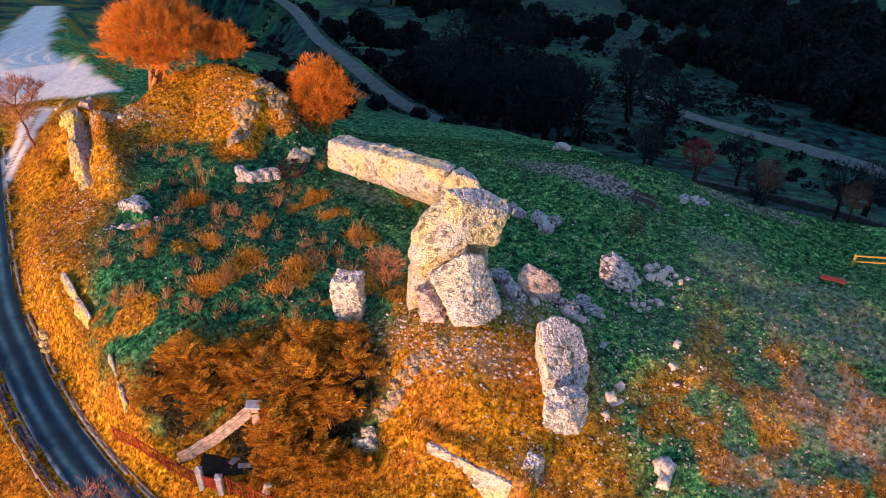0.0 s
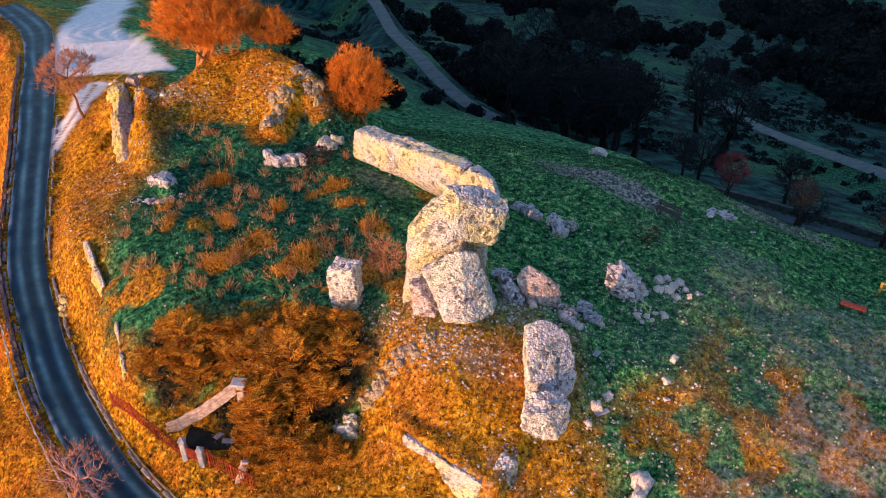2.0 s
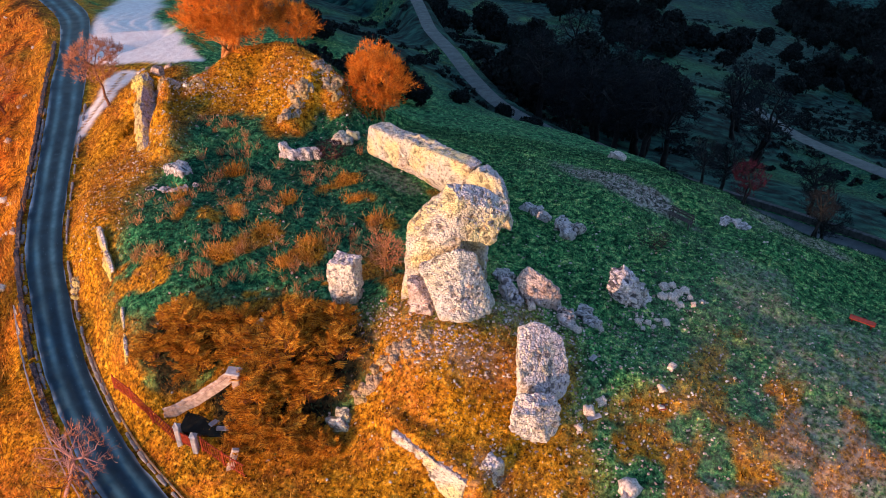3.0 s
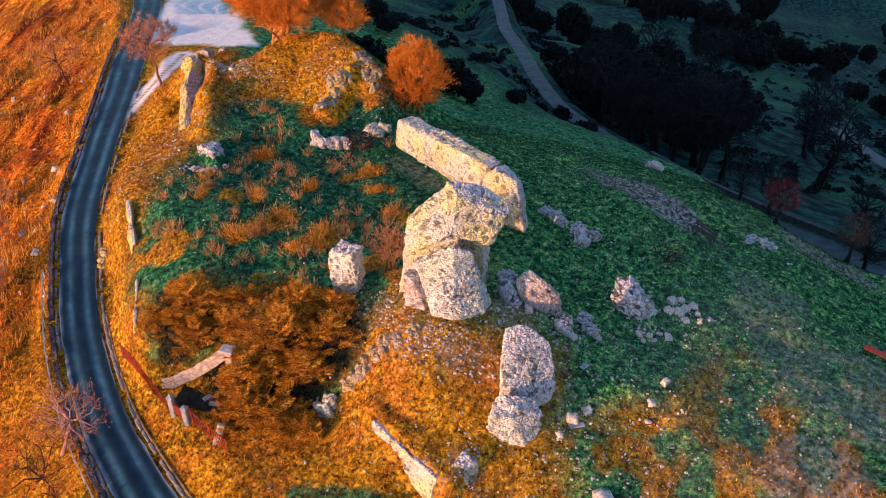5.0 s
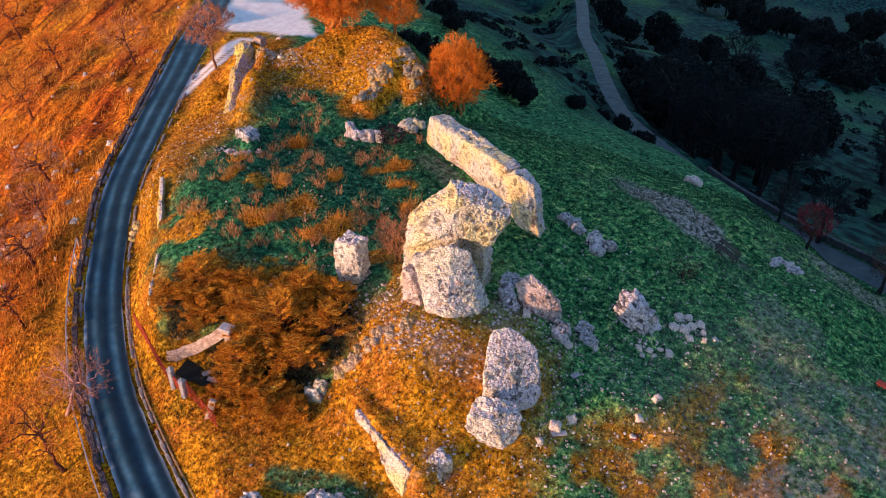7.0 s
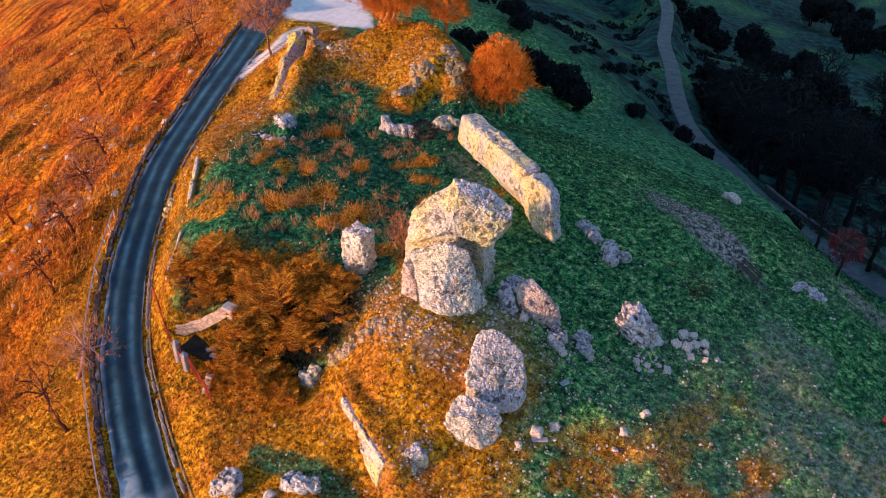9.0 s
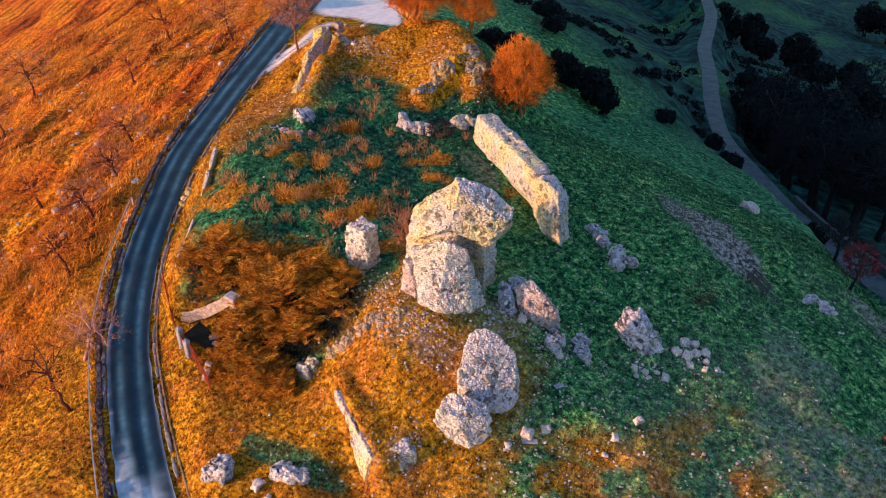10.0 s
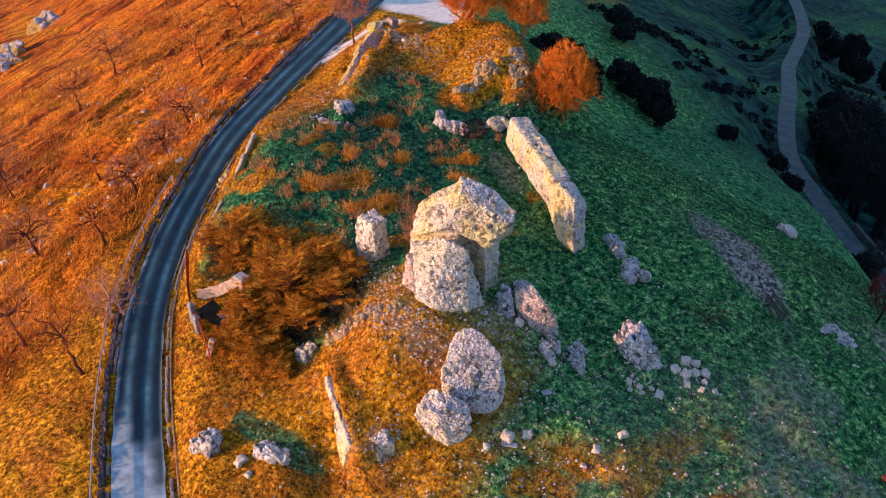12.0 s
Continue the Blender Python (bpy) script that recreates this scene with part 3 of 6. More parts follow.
def make_ground():
    xs, ys = axis(-62, 32, 0.25, 3200), axis(16, 84, 0.25, 3200)
    x, y = np.meshgrid(xs, ys)
    x, y = x.ravel(), y.ravel()
    z = ground_z(x, y)
    nx, ny = len(xs), len(ys)
    i = np.arange(nx * ny).reshape(ny, nx)
    faces = np.stack([i[:-1, :-1], i[:-1, 1:], i[1:, 1:], i[1:, :-1]], -1).reshape(-1, 4)
    dry = lit_orange(x, y)
    grit = np.zeros(len(x))
    for gx, gy, rx, ry, k in GRITS:
        grit = np.maximum(grit, k * np.exp(-(((x - gx) / rx) ** 2 + ((y - gy) / ry) ** 2)) * step(-0.2, 0.5, fbm(x / 0.5, y / 0.5, 0, 3, 90)))
    # valley side: dark scrub, with the slope's shade blended into the ground colour
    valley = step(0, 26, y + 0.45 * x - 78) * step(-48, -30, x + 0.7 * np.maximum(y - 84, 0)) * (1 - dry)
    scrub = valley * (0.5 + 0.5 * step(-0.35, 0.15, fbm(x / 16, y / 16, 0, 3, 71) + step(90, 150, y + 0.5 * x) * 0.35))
    gravel = np.zeros(len(x))
    wobble = 0.5 * fbm(x / 2.5, y / 2.5, 0, 4, 66)
    for line in (YARD, SPUR, BYWAY):
        box = (x > line[:, 0].min() - 10) & (x < line[:, 0].max() + 10) & (y > line[:, 1].min() - 10) & (y < line[:, 1].max() + 10)
        dd, hh, half = near_path(line, x[box], y[box])
        g = 1 - step(half * 0.8 - 0.1, half * 1.02 + 0.35, dd + wobble[box] * np.minimum(1.0, half))
        if line is BYWAY:
            g = g * step(0.08, 0.3, dd)
        else:
            rd, rh, rhalf = near_path(UPPER, x[box], y[box])
            g = g * step(-0.5, 0.5, x[box] + 0.42 * y[box] + 8.2 + rhalf) * step(0, 0.6, rd - rhalf + 0.6)
        gravel[box] = np.maximum(gravel[box], g)
    ragged = 0.5 * fbm(x / 2.0, y / 2.0, 0, 4, 55)
    heath = np.zeros(len(x))
    for hx, hy, long, wide, turn, k in HEATHS:
        a, b = (x - hx) * math.cos(turn) + (y - hy) * math.sin(turn), -(x - hx) * math.sin(turn) + (y - hy) * math.cos(turn)
        heath = np.maximum(heath, k * (1 - step(0.5, 1.3, (a / long) ** 2 + (b / wide) ** 2 + ragged)))
    pale = step(6, 15, x - 0.25 * (y - 40)) * (1 - step(64, 74, y + 0.3 * x)) * step(14, 24, y)
    heath = np.maximum(heath, 0.14 * pale * step(-0.5, 0.4, fbm(x / 3.5, y / 3.5, 0, 5, 58)))
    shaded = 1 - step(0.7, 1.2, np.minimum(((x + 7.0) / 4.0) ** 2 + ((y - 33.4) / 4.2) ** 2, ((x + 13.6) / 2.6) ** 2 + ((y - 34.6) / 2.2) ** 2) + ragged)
    # shade of the hollow and of the back slope, put into the turf
    turf_shade = (1 - step(-6, 0, x + 0.1 * (y - 45))) * (1 - step(58, 64, y)) * step(33, 37, y)
    # darker again inside the boulder's painted shade
    turf_shade = np.maximum(turf_shade, 1 - step(4, 5.5, np.hypot(x + 0.5, (y - 26.4) * 1.6)))
    turf_shade = np.maximum(turf_shade, 0.8 * step(60, 74, y) * step(-12, -8, x))
    ob = new("ground", mesh_of("ground", np.stack([x, y, z], 1), faces, TURF, True, {"dry": dry, "grit": grit, "scrub": scrub, "heath": heath, "gravel": gravel, "slope": 1 - step(-32, -27, x + 0.5 * (y - 42)), "turf_shade": turf_shade, "thicket_shade": shaded}))
    return tagged(ob, "hillside turf, painted orange where dry and sunlit, green where shaded", "ground", kind="structure")


HEATHS = [(9.6, 56.6, 6.2, 1.7, -0.55, 1.0), (22, 56, 5, 1.2, -0.5, 0.7), (19, 44, 2.5, 6, 0.3, 0.4), (21, 34, 3, 4, 0.2, 0.55), (24, 41, 3, 4, 0.0, 0.5), (-5.5, 51.5, 2.5, 1.0, -0.5, 0.4), (16, 30, 2.5, 2, 0, 0.4)]
GRITS = [(3.9, 28.7, 1.2, 0.8, 0.9), (2.0, 34.2, 2.6, 1.0, 0.6), (-2.5, 35.5, 2.0, 1.6, 0.25), (4.6, 38.5, 2.5, 2.0, 0.6), (8, 57, 4.5, 1.6, 0.35), (17, 43, 3, 4, 0.3), (20, 36, 4, 4, 0.3)]
make_ground()


def strip_mesh(name, rails, mat, smooth=True):
    """A surface through several rails of equal length."""
    k = len(rails[0])
    verts = np.concatenate(rails)
    faces = []
    for r in range(len(rails) - 1):
        i = np.arange(k - 1)
        faces.append(np.stack([r * k + i, r * k + i + 1, (r + 1) * k + i + 1, (r + 1) * k + i], 1))
    return mesh_of(name, verts, np.concatenate(faces), mat, smooth)


def offset(line, by, lift):
    d = np.gradient(line[:, :2], axis=0)
    d /= np.linalg.norm(d, axis=1)[:, None]
    left = np.stack([-d[:, 1], d[:, 0]], 1)
    return np.column_stack([line[:, :2] + left * np.asarray(by).reshape(-1, 1), line[:, 2] + lift])


def road_material(name, low, high, rough, streak):
    m, n, l, b = material(name, rough, 0, 0.5)
    c = ramp(n, l, noise_at(n, l, 0.9, 8), [(0.3, low), (0.7, high)])
    fine = ramp(n, l, noise_at(n, l, 0.08, 5), [(0.35, (0.7, 0.7, 0.7)), (0.65, (1.1, 1.1, 1.1))])
    l.new(mixed(n, l, 1.0, c, fine, "MULTIPLY"), b.inputs["Base Color"])
    l.new(ramp(n, l, noise_at(n, l, 1.5, 4), [(0.3, (rough - 0.12,) * 3), (0.7, (rough + 0.1,) * 3)]), b.inputs["Roughness"])
    bumped(n, l, b, noise_at(n, l, 0.05, 4), 0.25, 0.01)
    return m


def lane_material():
    m, n, l, b = material("blue_grey_asphalt", 0.6, 0, 0.3)
    tar = ramp(n, l, noise_at(n, l, 0.8, 8), [(0.3, (0.003, 0.015, 0.030)), (0.7, (0.010, 0.034, 0.060))])
    worn = ramp(n, l, noise_at(n, l, 0.6, 8), [(0.3, (0.045, 0.135, 0.185)), (0.7, (0.13, 0.27, 0.34))])
    c = mixed(n, l, attribute(n, "worn"), tar, worn)
    # pale dusty edges and the painted wet sheen
    c = mixed(n, l, attribute(n, "dust_sheen"), c, ramp(n, l, noise_at(n, l, 0.5, 6), [(0.3, (0.30, 0.34, 0.40)), (0.7, (0.62, 0.66, 0.72))]))
    specks = ramp(n, l, noise_at(n, l, 0.10, 3), [(0.70, (0, 0, 0)), (0.76, (1, 1, 1))])
    c = mixed(n, l, specks, c, (0.16, 0.22, 0.28))
    l.new(c, b.inputs["Base Color"])
    l.new(ramp(n, l, noise_at(n, l, 1.2, 5), [(0.3, (0.52,) * 3), (0.7, (0.72,) * 3)]), b.inputs["Roughness"])
    bumped(n, l, b, noise_at(n, l, 0.04, 4), 0.2, 0.01)
    return m


ASPHALT = lane_material()
LANE = road_material("grey_lane", (0.040, 0.054, 0.066), (0.09, 0.108, 0.122), 0.8, 0)
KERB = plain_material("kerb_stone", (0.13, 0.10, 0.10), (0.38, 0.32, 0.33), 0.3)

h = UPPER[:, 3]
ACROSS = np.linspace(1, -1, 33)
rails = [offset(UPPER, h * k + (0.05 * vnoise(UPPER[:, 0] * 1.3, UPPER[:, 1] * 1.3, k) if abs(k) == 1 else 0), 0.03 * (1 - k * k)) for k in ACROSS]
me = strip_mesh("road", rails, ASPHALT)
k = np.repeat(ACROSS, len(UPPER))
rx, ry = np.concatenate(rails)[:, 0], np.concatenate(rails)[:, 1]
sway = 0.06 * vnoise(rx * 0.2, ry * 0.2, 0, 4)
worn = 0.8 * np.exp(-((k - 0.40 + sway) / 0.16) ** 2) + 0.9 * np.exp(-((k + 0.45 + sway) / 0.17) ** 2)
worn = np.clip(worn * (0.8 + 0.5 * vnoise(rx * 0.5, ry * 0.5, 0, 6)), 0, 1)
shoulder = 0.55 * step(0.78, 0.95, k) * step(-0.4, 0.5, vnoise(rx * 0.7, ry * 0.7, 0, 14)) + 0.45 * step(0.85, 1.0, -k) * (1 - step(26, 33, ry))
# crumbly pale edges; the near-end patch paints a wet sky reflection
dust_sheen = shoulder + 0.9 * (1 - step(21.0, 23.4, ry + 1.2 * vnoise(rx * 0.9, ry * 0.9, 0, 8) - 0.5 * k)) + 0.7 * step(0.93, 1.0, np.abs(k)) * step(-0.3, 0.4, vnoise(rx * 0.8, ry * 0.8, 0, 12))
for key, values in (("worn", worn), ("dust_sheen", np.clip(dust_sheen, 0, 1))):
    me.attributes.new(key, "FLOAT", "POINT").data.foreach_set("value", values.astype(np.float32))
road = tagged(new("road", me), "narrow blue-grey asphalt lane with paler wheel tracks", "road", kind="structure")
lower = new("road_lower", strip_mesh("road_lower", [offset(LOWER, LOWER[:, 3] * k, 0.05 * (1 - k * k)) for k in (1, 0.5, 0, -0.5, -1)], LANE))
tagged(lower, "pale grey lane curving down the dark valley side", "road", kind="structure")
track = new("road_track", strip_mesh("road_track", [offset(TRACK, TRACK[:, 3] * k, 0.05 * (1 - k * k)) for k in (1, 0.5, 0, -0.5, -1)], LANE))
tagged(track, "pale grey lane far down in the valley", "road", kind="structure")


CLIFF = stone_material("ochre_cliff", (0.42, 0.28, 0.12), (0.16, 0.07, 0.03), (0.5, 0.32, 0.1), (0.36, 0.15, 0.06))
# ---- the fallen masonry ----
LEANING = (-0.35, -0.35, 0.87)
fragment("masonry_block", [lump([(-0.8, 37.0, 5.9), (1.1, 37.7, 6.75), (2.0, 38.2, 6.1), (3.03, 37.2, 3.1), (1.8, 35.85, 3.2), (0.5, 35.7, 3.75), (-0.4, 38.2, 5.2), (1.6, 38.8, 5.5),
                                 (3.2, 38.5, 2.4), (0.9, 38.0, 1.9), (0.7, 36.2, 2.2), (2.0, 36.2, 2.2), (3.1, 37.4, 2.2)], 80, 3, (-0.45, 0.1, 0.88), 0.05, 80)],
         CREAM_STONE, "big cream masonry block leaning on a larger one", "ruin", "fallen tower masonry")
fragment("masonry_slab", [lump([(-1.2, 36.55, 3.2), (-1.0, 36.5, 2.2), (0.1, 36.2, 3.1), (0.2, 36.2, 2.2), (-1.55, 37.3, 4.6), (-0.95, 37.0, 4.6), (-0.9, 37.9, 2.2), (0.5, 37.3, 2.2), (-1.35, 38.0, 4.4), (-0.4, 37.8, 4.4)], 48, 4, LEANING, 0.08)],
         PINK_STONE, "pinkish masonry slab wedged beside a block", "ruin", "fallen tower masonry")
fragment("tower_fragment", [
    lump([(-1.65, 38.5, 7.2), (-1.65, 37.65, 5.4), (0.16, 40.0, 9.0), (0.94, 38.95, 8.95), (0.95, 38.1, 7.1), (-0.4, 37.75, 6.2), (1.0, 40.0, 6.8), (-1.2, 40.4, 7.0), (-0.6, 41.0, 5.0), (1.2, 41.0, 5.6), (-1.9, 39.5, 5.2)], 84, 5, (-0.45, -0.35, 0.82), 0.08, 44),
    lump([(0.94, 38.95, 8.95), (0.1, 40.0, 9.0), (1.85, 40.4, 8.85), (3.25, 40.6, 7.9), (3.45, 40.05, 7.4), (2.65, 39.3, 7.2), (2.75, 39.0, 6.0), (0.6, 38.05, 7.1), (0.6, 39.6, 6.9), (3.0, 40.9, 6.1), (1.0, 41.0, 6.0)], 80, 25, (-0.45, -0.35, 0.82), 0.08, 44),
    lump([(-1.95, 37.6, 2.2), (1.2, 38.5, 2.2), (1.2, 40.3, 2.2), (-2.1, 40.2, 2.2), (-1.65, 37.75, 5.7), (1.25, 38.45, 6.8), (1.2, 40.4, 6.8), (-1.7, 40.2, 6.3)], 56, 6, LEANING),
    lump([(1.4, 39.5, 2.0), (2.2, 39.6, 2.0), (2.3, 40.7, 2.0), (1.3, 40.7, 2.0), (0.7, 39.4, 5.8), (2.4, 39.4, 6.1), (2.4, 40.6, 6.1), (0.8, 40.6, 6.1)], 40, 7)],
    STONE, "huge fallen tower fragment with an overhanging cream face", "ruin", "fallen tower masonry", (0.62, 0.1, 0.78))
fragment("standing_fragment", [lump([(5.52, 34.64, 5.2), (4.75, 33.9, 4.75), (4.65, 34.9, 4.5), (5.05, 32.6, 3.1), (6.0, 32.87, 2.15), (7.15, 33.6, 0.6), (7.5, 34.35, 1.75), (6.95, 35.1, 3.9), (6.1, 34.9, 4.9),
                                     (4.9, 33.0, 0.3), (4.8, 35.6, 0.6), (7.2, 35.5, -0.1), (7.3, 33.7, -0.2), (5.8, 32.9, 0.1)], 84, 8, (0.65, -0.55, 0.5), 0.06, 48, 0.28, 0.05)],
         CREAM_STONE, "tall tapered masonry fragment with a grey-lilac side", "ruin", "fallen tower masonry", (0.75, -0.25, 0.6))
fragment("masonry_block", [lump([(4.92, 31.9, 2.65), (5.88, 32.3, 2.8), (6.68, 32.75, 2.3), (7.25, 32.45, 1.65), (7.2, 31.95, 0.5), (6.72, 31.25, 0.3), (5.4, 30.95, 0.7), (4.75, 30.9, 1.6), (4.85, 31.1, 2.2), (5.95, 31.35, 2.1),
                                 (5.0, 31.2, -0.3), (6.6, 31.4, -0.4), (7.2, 32.5, -0.3), (5.2, 32.9, 0.1)], 64, 9, (0.6, -0.5, 0.55), 0.05, 50)],
         CREAM_STONE, "squat masonry block below a taller fragment", "ruin", "fallen tower masonry", (0.65, -0.1, 0.75))
fragment("masonry_block", [lump([(-6.05, 37.95, 4.4), (-4.6, 37.75, 4.75), (-5.7, 39.0, 4.55), (-4.2, 38.5, 4.8), (-5.9, 37.5, 2.5), (-4.42, 37.72, 2.6), (-5.7, 37.6, 1.7), (-4.5, 37.8, 1.7), (-5.6, 38.8, 1.7), (-4.3, 38.8, 1.7)], 52, 10, (-0.25, 0, 1), 0.04, 60)],
         CREAM_STONE, "upright cream cube of masonry in dry grass", "ruin", "fallen tower masonry")
fragment("fallen_wall", [
    lump([(-7.8, 54.7, 2.6), (-8.2, 54.65, 0.4), (-0.8, 49.0, 2.3), (0.2, 48.75, 4.2), (-7.1, 55.8, 2.5), (-7.4, 55.5, -0.5), (0.9, 49.7, 4.1), (0.6, 50.0, -0.5), (-6.0, 54.6, -0.5)], 104, 11, (0.1, -0.6, 0.75), 0.18, 20),
    lump([(0.1, 48.5, 4.15), (-0.2, 48.7, 2.3), (2.15, 48.35, 3.75), (1.2, 49.7, 4.0), (2.2, 49.4, 2.6), (2.85, 47.4, 1.3), (3.2, 47.3, 0.0), (1.5, 47.7, 0.6), (3.2, 48.3, -0.2), (2.0, 49.6, -0.2), (0.6, 48.9, 0.4)], 64, 16, (0.5, -0.6, 0.6), 0.2, 20)],
    STONE, "long thick stretch of ruined wall, lit cream", "ruin", "fallen tower masonry", (0.75, 0.1, 0.66))
fragment("masonry_boulder", [lump([(9.1, 43.3, 1.9), (9.9, 43.7, 2.0), (11.95, 43.3, -0.2), (11.1, 42.2, -0.1), (9.0, 42.3, 1.2), (10.9, 43.0, 1.2), (10.2, 42.4, 1.5), (9.4, 42.7, -0.5), (11.3, 42.2, -0.6), (11.9, 43.3, -0.6), (9.6, 43.9, -0.5)], 64, 12, (0.5, 0.3, 0.8), 0.10, 26, 0.42, 0.10, 1.1)],
         GREY_STONE, "grey masonry boulder of cobbles on green turf", "ruin", "fallen tower masonry")
fragment("masonry_boulder", [lump([(4.0, 40.0, 3.4), (4.6, 40.7, 3.6), (5.6, 40.4, 3.2), (6.55, 40.65, 2.3), (6.45, 39.95, 1.5), (4.4, 39.6, 2.4), (5.4, 39.5, 1.9), (4.2, 40.0, 1.2), (6.5, 39.9, 0.7), (6.7, 40.7, 0.7), (4.5, 41.1, 1.3)], 56, 13, (0.4, 0.4, 0.8), 0.09, 26, 0.30, 0.05)],
         PINK_STONE, "long pink and grey masonry boulder on the turf", "ruin", "fallen tower masonry", (0.3, 0.7, 0.65))
fragment("masonry_boulder", [lump([(3.15, 40.0, 3.3), (3.6, 40.1, 3.2), (4.5, 38.9, 2.2), (3.6, 39.1, 2.6), (4.7, 39.3, 2.2), (3.1, 39.5, 1.6), (3.6, 40.2, 1.7), (4.5, 38.6, 1.3), (4.9, 39.2, 1.3)], 40, 14, LEANING, 0.09, 24)],
         GREY_STONE, "narrow grey masonry boulder beside a longer one", "ruin", "fallen tower masonry")
fragment("low_wall", [lump([(-1.1, 29.75, -1.0), (2.95, 27.4, -1.2), (3.8, 28.5, -1.2), (-0.4, 30.9, -1.0), (-0.85, 30.15, 0.95), (3.15, 27.95, 0.65), (3.4, 28.3, 0.6), (-0.65, 30.45, 0.9)], 72, 15, rough=0.06, edge=60),
                      lump([(3.1, 27.9, -1.0), (3.9, 27.8, -1.0), (4.9, 29.4, -1.0), (4.2, 29.8, -0.8), (3.1, 28.0, 0.7), (3.75, 27.95, 0.6), (4.7, 29.3, 1.0), (4.1, 29.6, 1.15)], 40, 22, rough=0.2, edge=14, stones=0.24, relief=0.08)],
         STONE, "low foundation wall holding a grassy mound", "ruin")
fragment("curtain_wall", [
    lump([(-28.6, 61.7, 0.5), (-27.8, 62.5, 0.6), (-27.2, 61.9, 0.75), (-28.2, 61.0, 0.5), (-27.4, 60.9, 0.7), (-29.0, 61.9, -3.2), (-28.5, 60.6, -3.2), (-26.6, 62.2, -1.6), (-26.4, 61.0, -1.6)], 44, 17, rough=0.22),
    lump([(-28.0, 61.2, 0.2), (-26.8, 57.8, -0.3), (-27.4, 61.4, 0.5), (-26.4, 58.0, 0.0), (-28.5, 61.0, -3.3), (-27.4, 57.6, -3.4), (-25.9, 61.4, -1.4), (-25.2, 58.0, -1.4)], 56, 18, rough=0.24),
    lump([(-26.8, 58.3, -0.5), (-25.3, 54.4, -1.5), (-26.4, 58.4, 0.0), (-24.9, 54.7, -1.1), (-27.3, 58.0, -3.4), (-25.6, 53.9, -3.3), (-25.0, 58.4, -1.4), (-24.0, 55.0, -1.6)], 56, 19, rough=0.24)],
    GOLDEN_STONE, "crumbling golden stretch of curtain wall on the rim", "ruin", worn=(0.7, 0.3, 0.7))
fragment("fallen_stone", [hewn([(-27.5, 62.5, 0.2), (-26.5, 62.4, 0.2), (-26.4, 63.3, 0.0), (-27.4, 63.4, 0.0)], [(-27.3, 62.6, 1.0), (-26.6, 62.5, 1.0), (-26.5, 63.2, 0.9), (-27.2, 63.3, 0.9)], 14, seed=20, relief=0.02)], PALE_STONE, "white squared stone on the end of a wall", "stone")
fragment("fallen_stone", [hewn([(-23.6, 54.6, -0.4), (-21.8, 54.9, -0.3), (-21.9, 55.7, -0.3), (-23.5, 55.5, -0.4)], [(-23.4, 54.7, 0.3), (-21.9, 55.0, 0.3), (-22.0, 55.6, 0.3), (-23.3, 55.4, 0.3)], 14, seed=21, relief=0.02)], PALE_STONE, "long flat white stone in the grass", "stone")


def broken_wall(line, thick, high, seed, label, mat=STONE, sunk=0.5):
    """A low ruined wall along a line, in lumps of uneven height."""
    pieces = []
    rng = random.Random(seed)
    for (x0, y0), (x1, y1) in zip(line[:-1], line[1:]):
        d = math.hypot(x1 - x0, y1 - y0)
        k = max(2, round(d / 0.42))
        ux, uy = (x1 - x0) / d, (y1 - y0) / d
        rows = max(1, round(thick / 0.4))
        for i in range(k):
            for j in range(rows):
                mx = x0 + (x1 - x0) * (i + 0.5) / k - uy * thick * ((j + 0.5) / rows - 0.5) + rng.uniform(-0.2, 0.2)
                my = y0 + (y1 - y0) * (i + 0.5) / k + ux * thick * ((j + 0.5) / rows - 0.5) + rng.uniform(-0.2, 0.2)
                a, b = (0.34 if high < 0.5 else 0.5) * rng.uniform(0.6, 1.3), thick / rows * 0.8 * rng.uniform(0.7, 1.3)
                w = math.atan2(uy, ux) + rng.uniform(-0.4, 0.4)
                c, e = math.cos(w), math.sin(w)
                foot = [(mx + p * a * c - q * b * e, my + p * a * e + q * b * c) for p, q in ((-1, -1), (1, -1), (1, 1), (-1, 1))]
                here = gz(mx, my)
                up = high * (rng.uniform(0.05, 0.6) if high < 0.5 else rng.uniform(0.3, 0.85))
                low = [(px, py, here - sunk) for px, py in foot]
                top = [(px * 0.82 + mx * 0.18, py * 0.82 + my * 0.18, here + up * rng.uniform(0.75, 1.15)) for px, py in foot]
                pieces.append(hewn(low, top, 8, 0.22, 0.13, 0.3, 0.05, seed + 3 * i + 50 * j, 0.3))
    return fragment("low_wall", pieces, mat, label, "ruin", "low ruined walls", (0.8, 0.5, 0.35))


fragment("low_wall", [lump([(-23.1, 43.9, 0.1), (-20.2, 39.7, 0.05), (-22.85, 44.0, 0.2), (-19.95, 39.85, 0.15), (-23.5, 43.9, -1.2), (-20.4, 39.5, -1.2), (-22.6, 44.3, -1.0), (-19.7, 40.0, -1.0)], 72, 31, rough=0.22, edge=24)],
         GOLDEN_STONE, "long low pale wall along the edge of the rim", "ruin", "low ruined walls")
fragment("low_wall", [lump([(-18.4, 37.1, -0.05), (-16.75, 33.9, -0.5), (-18.25, 37.15, 0.0), (-16.6, 33.95, -0.45), (-18.7, 37.1, -1.2), (-16.9, 33.8, -1.2), (-18.0, 37.4, -1.0), (-16.4, 34.1, -1.0)], 56, 32, rough=0.22, edge=20)],
         GOLDEN_STONE, "short low pale wall in dry grass", "ruin", "low ruined walls")
broken_wall([(-24.4, 42.2), (-23.6, 40.8)], 0.5, 0.3, 33, "pale rock face above the lane", GOLDEN_STONE)
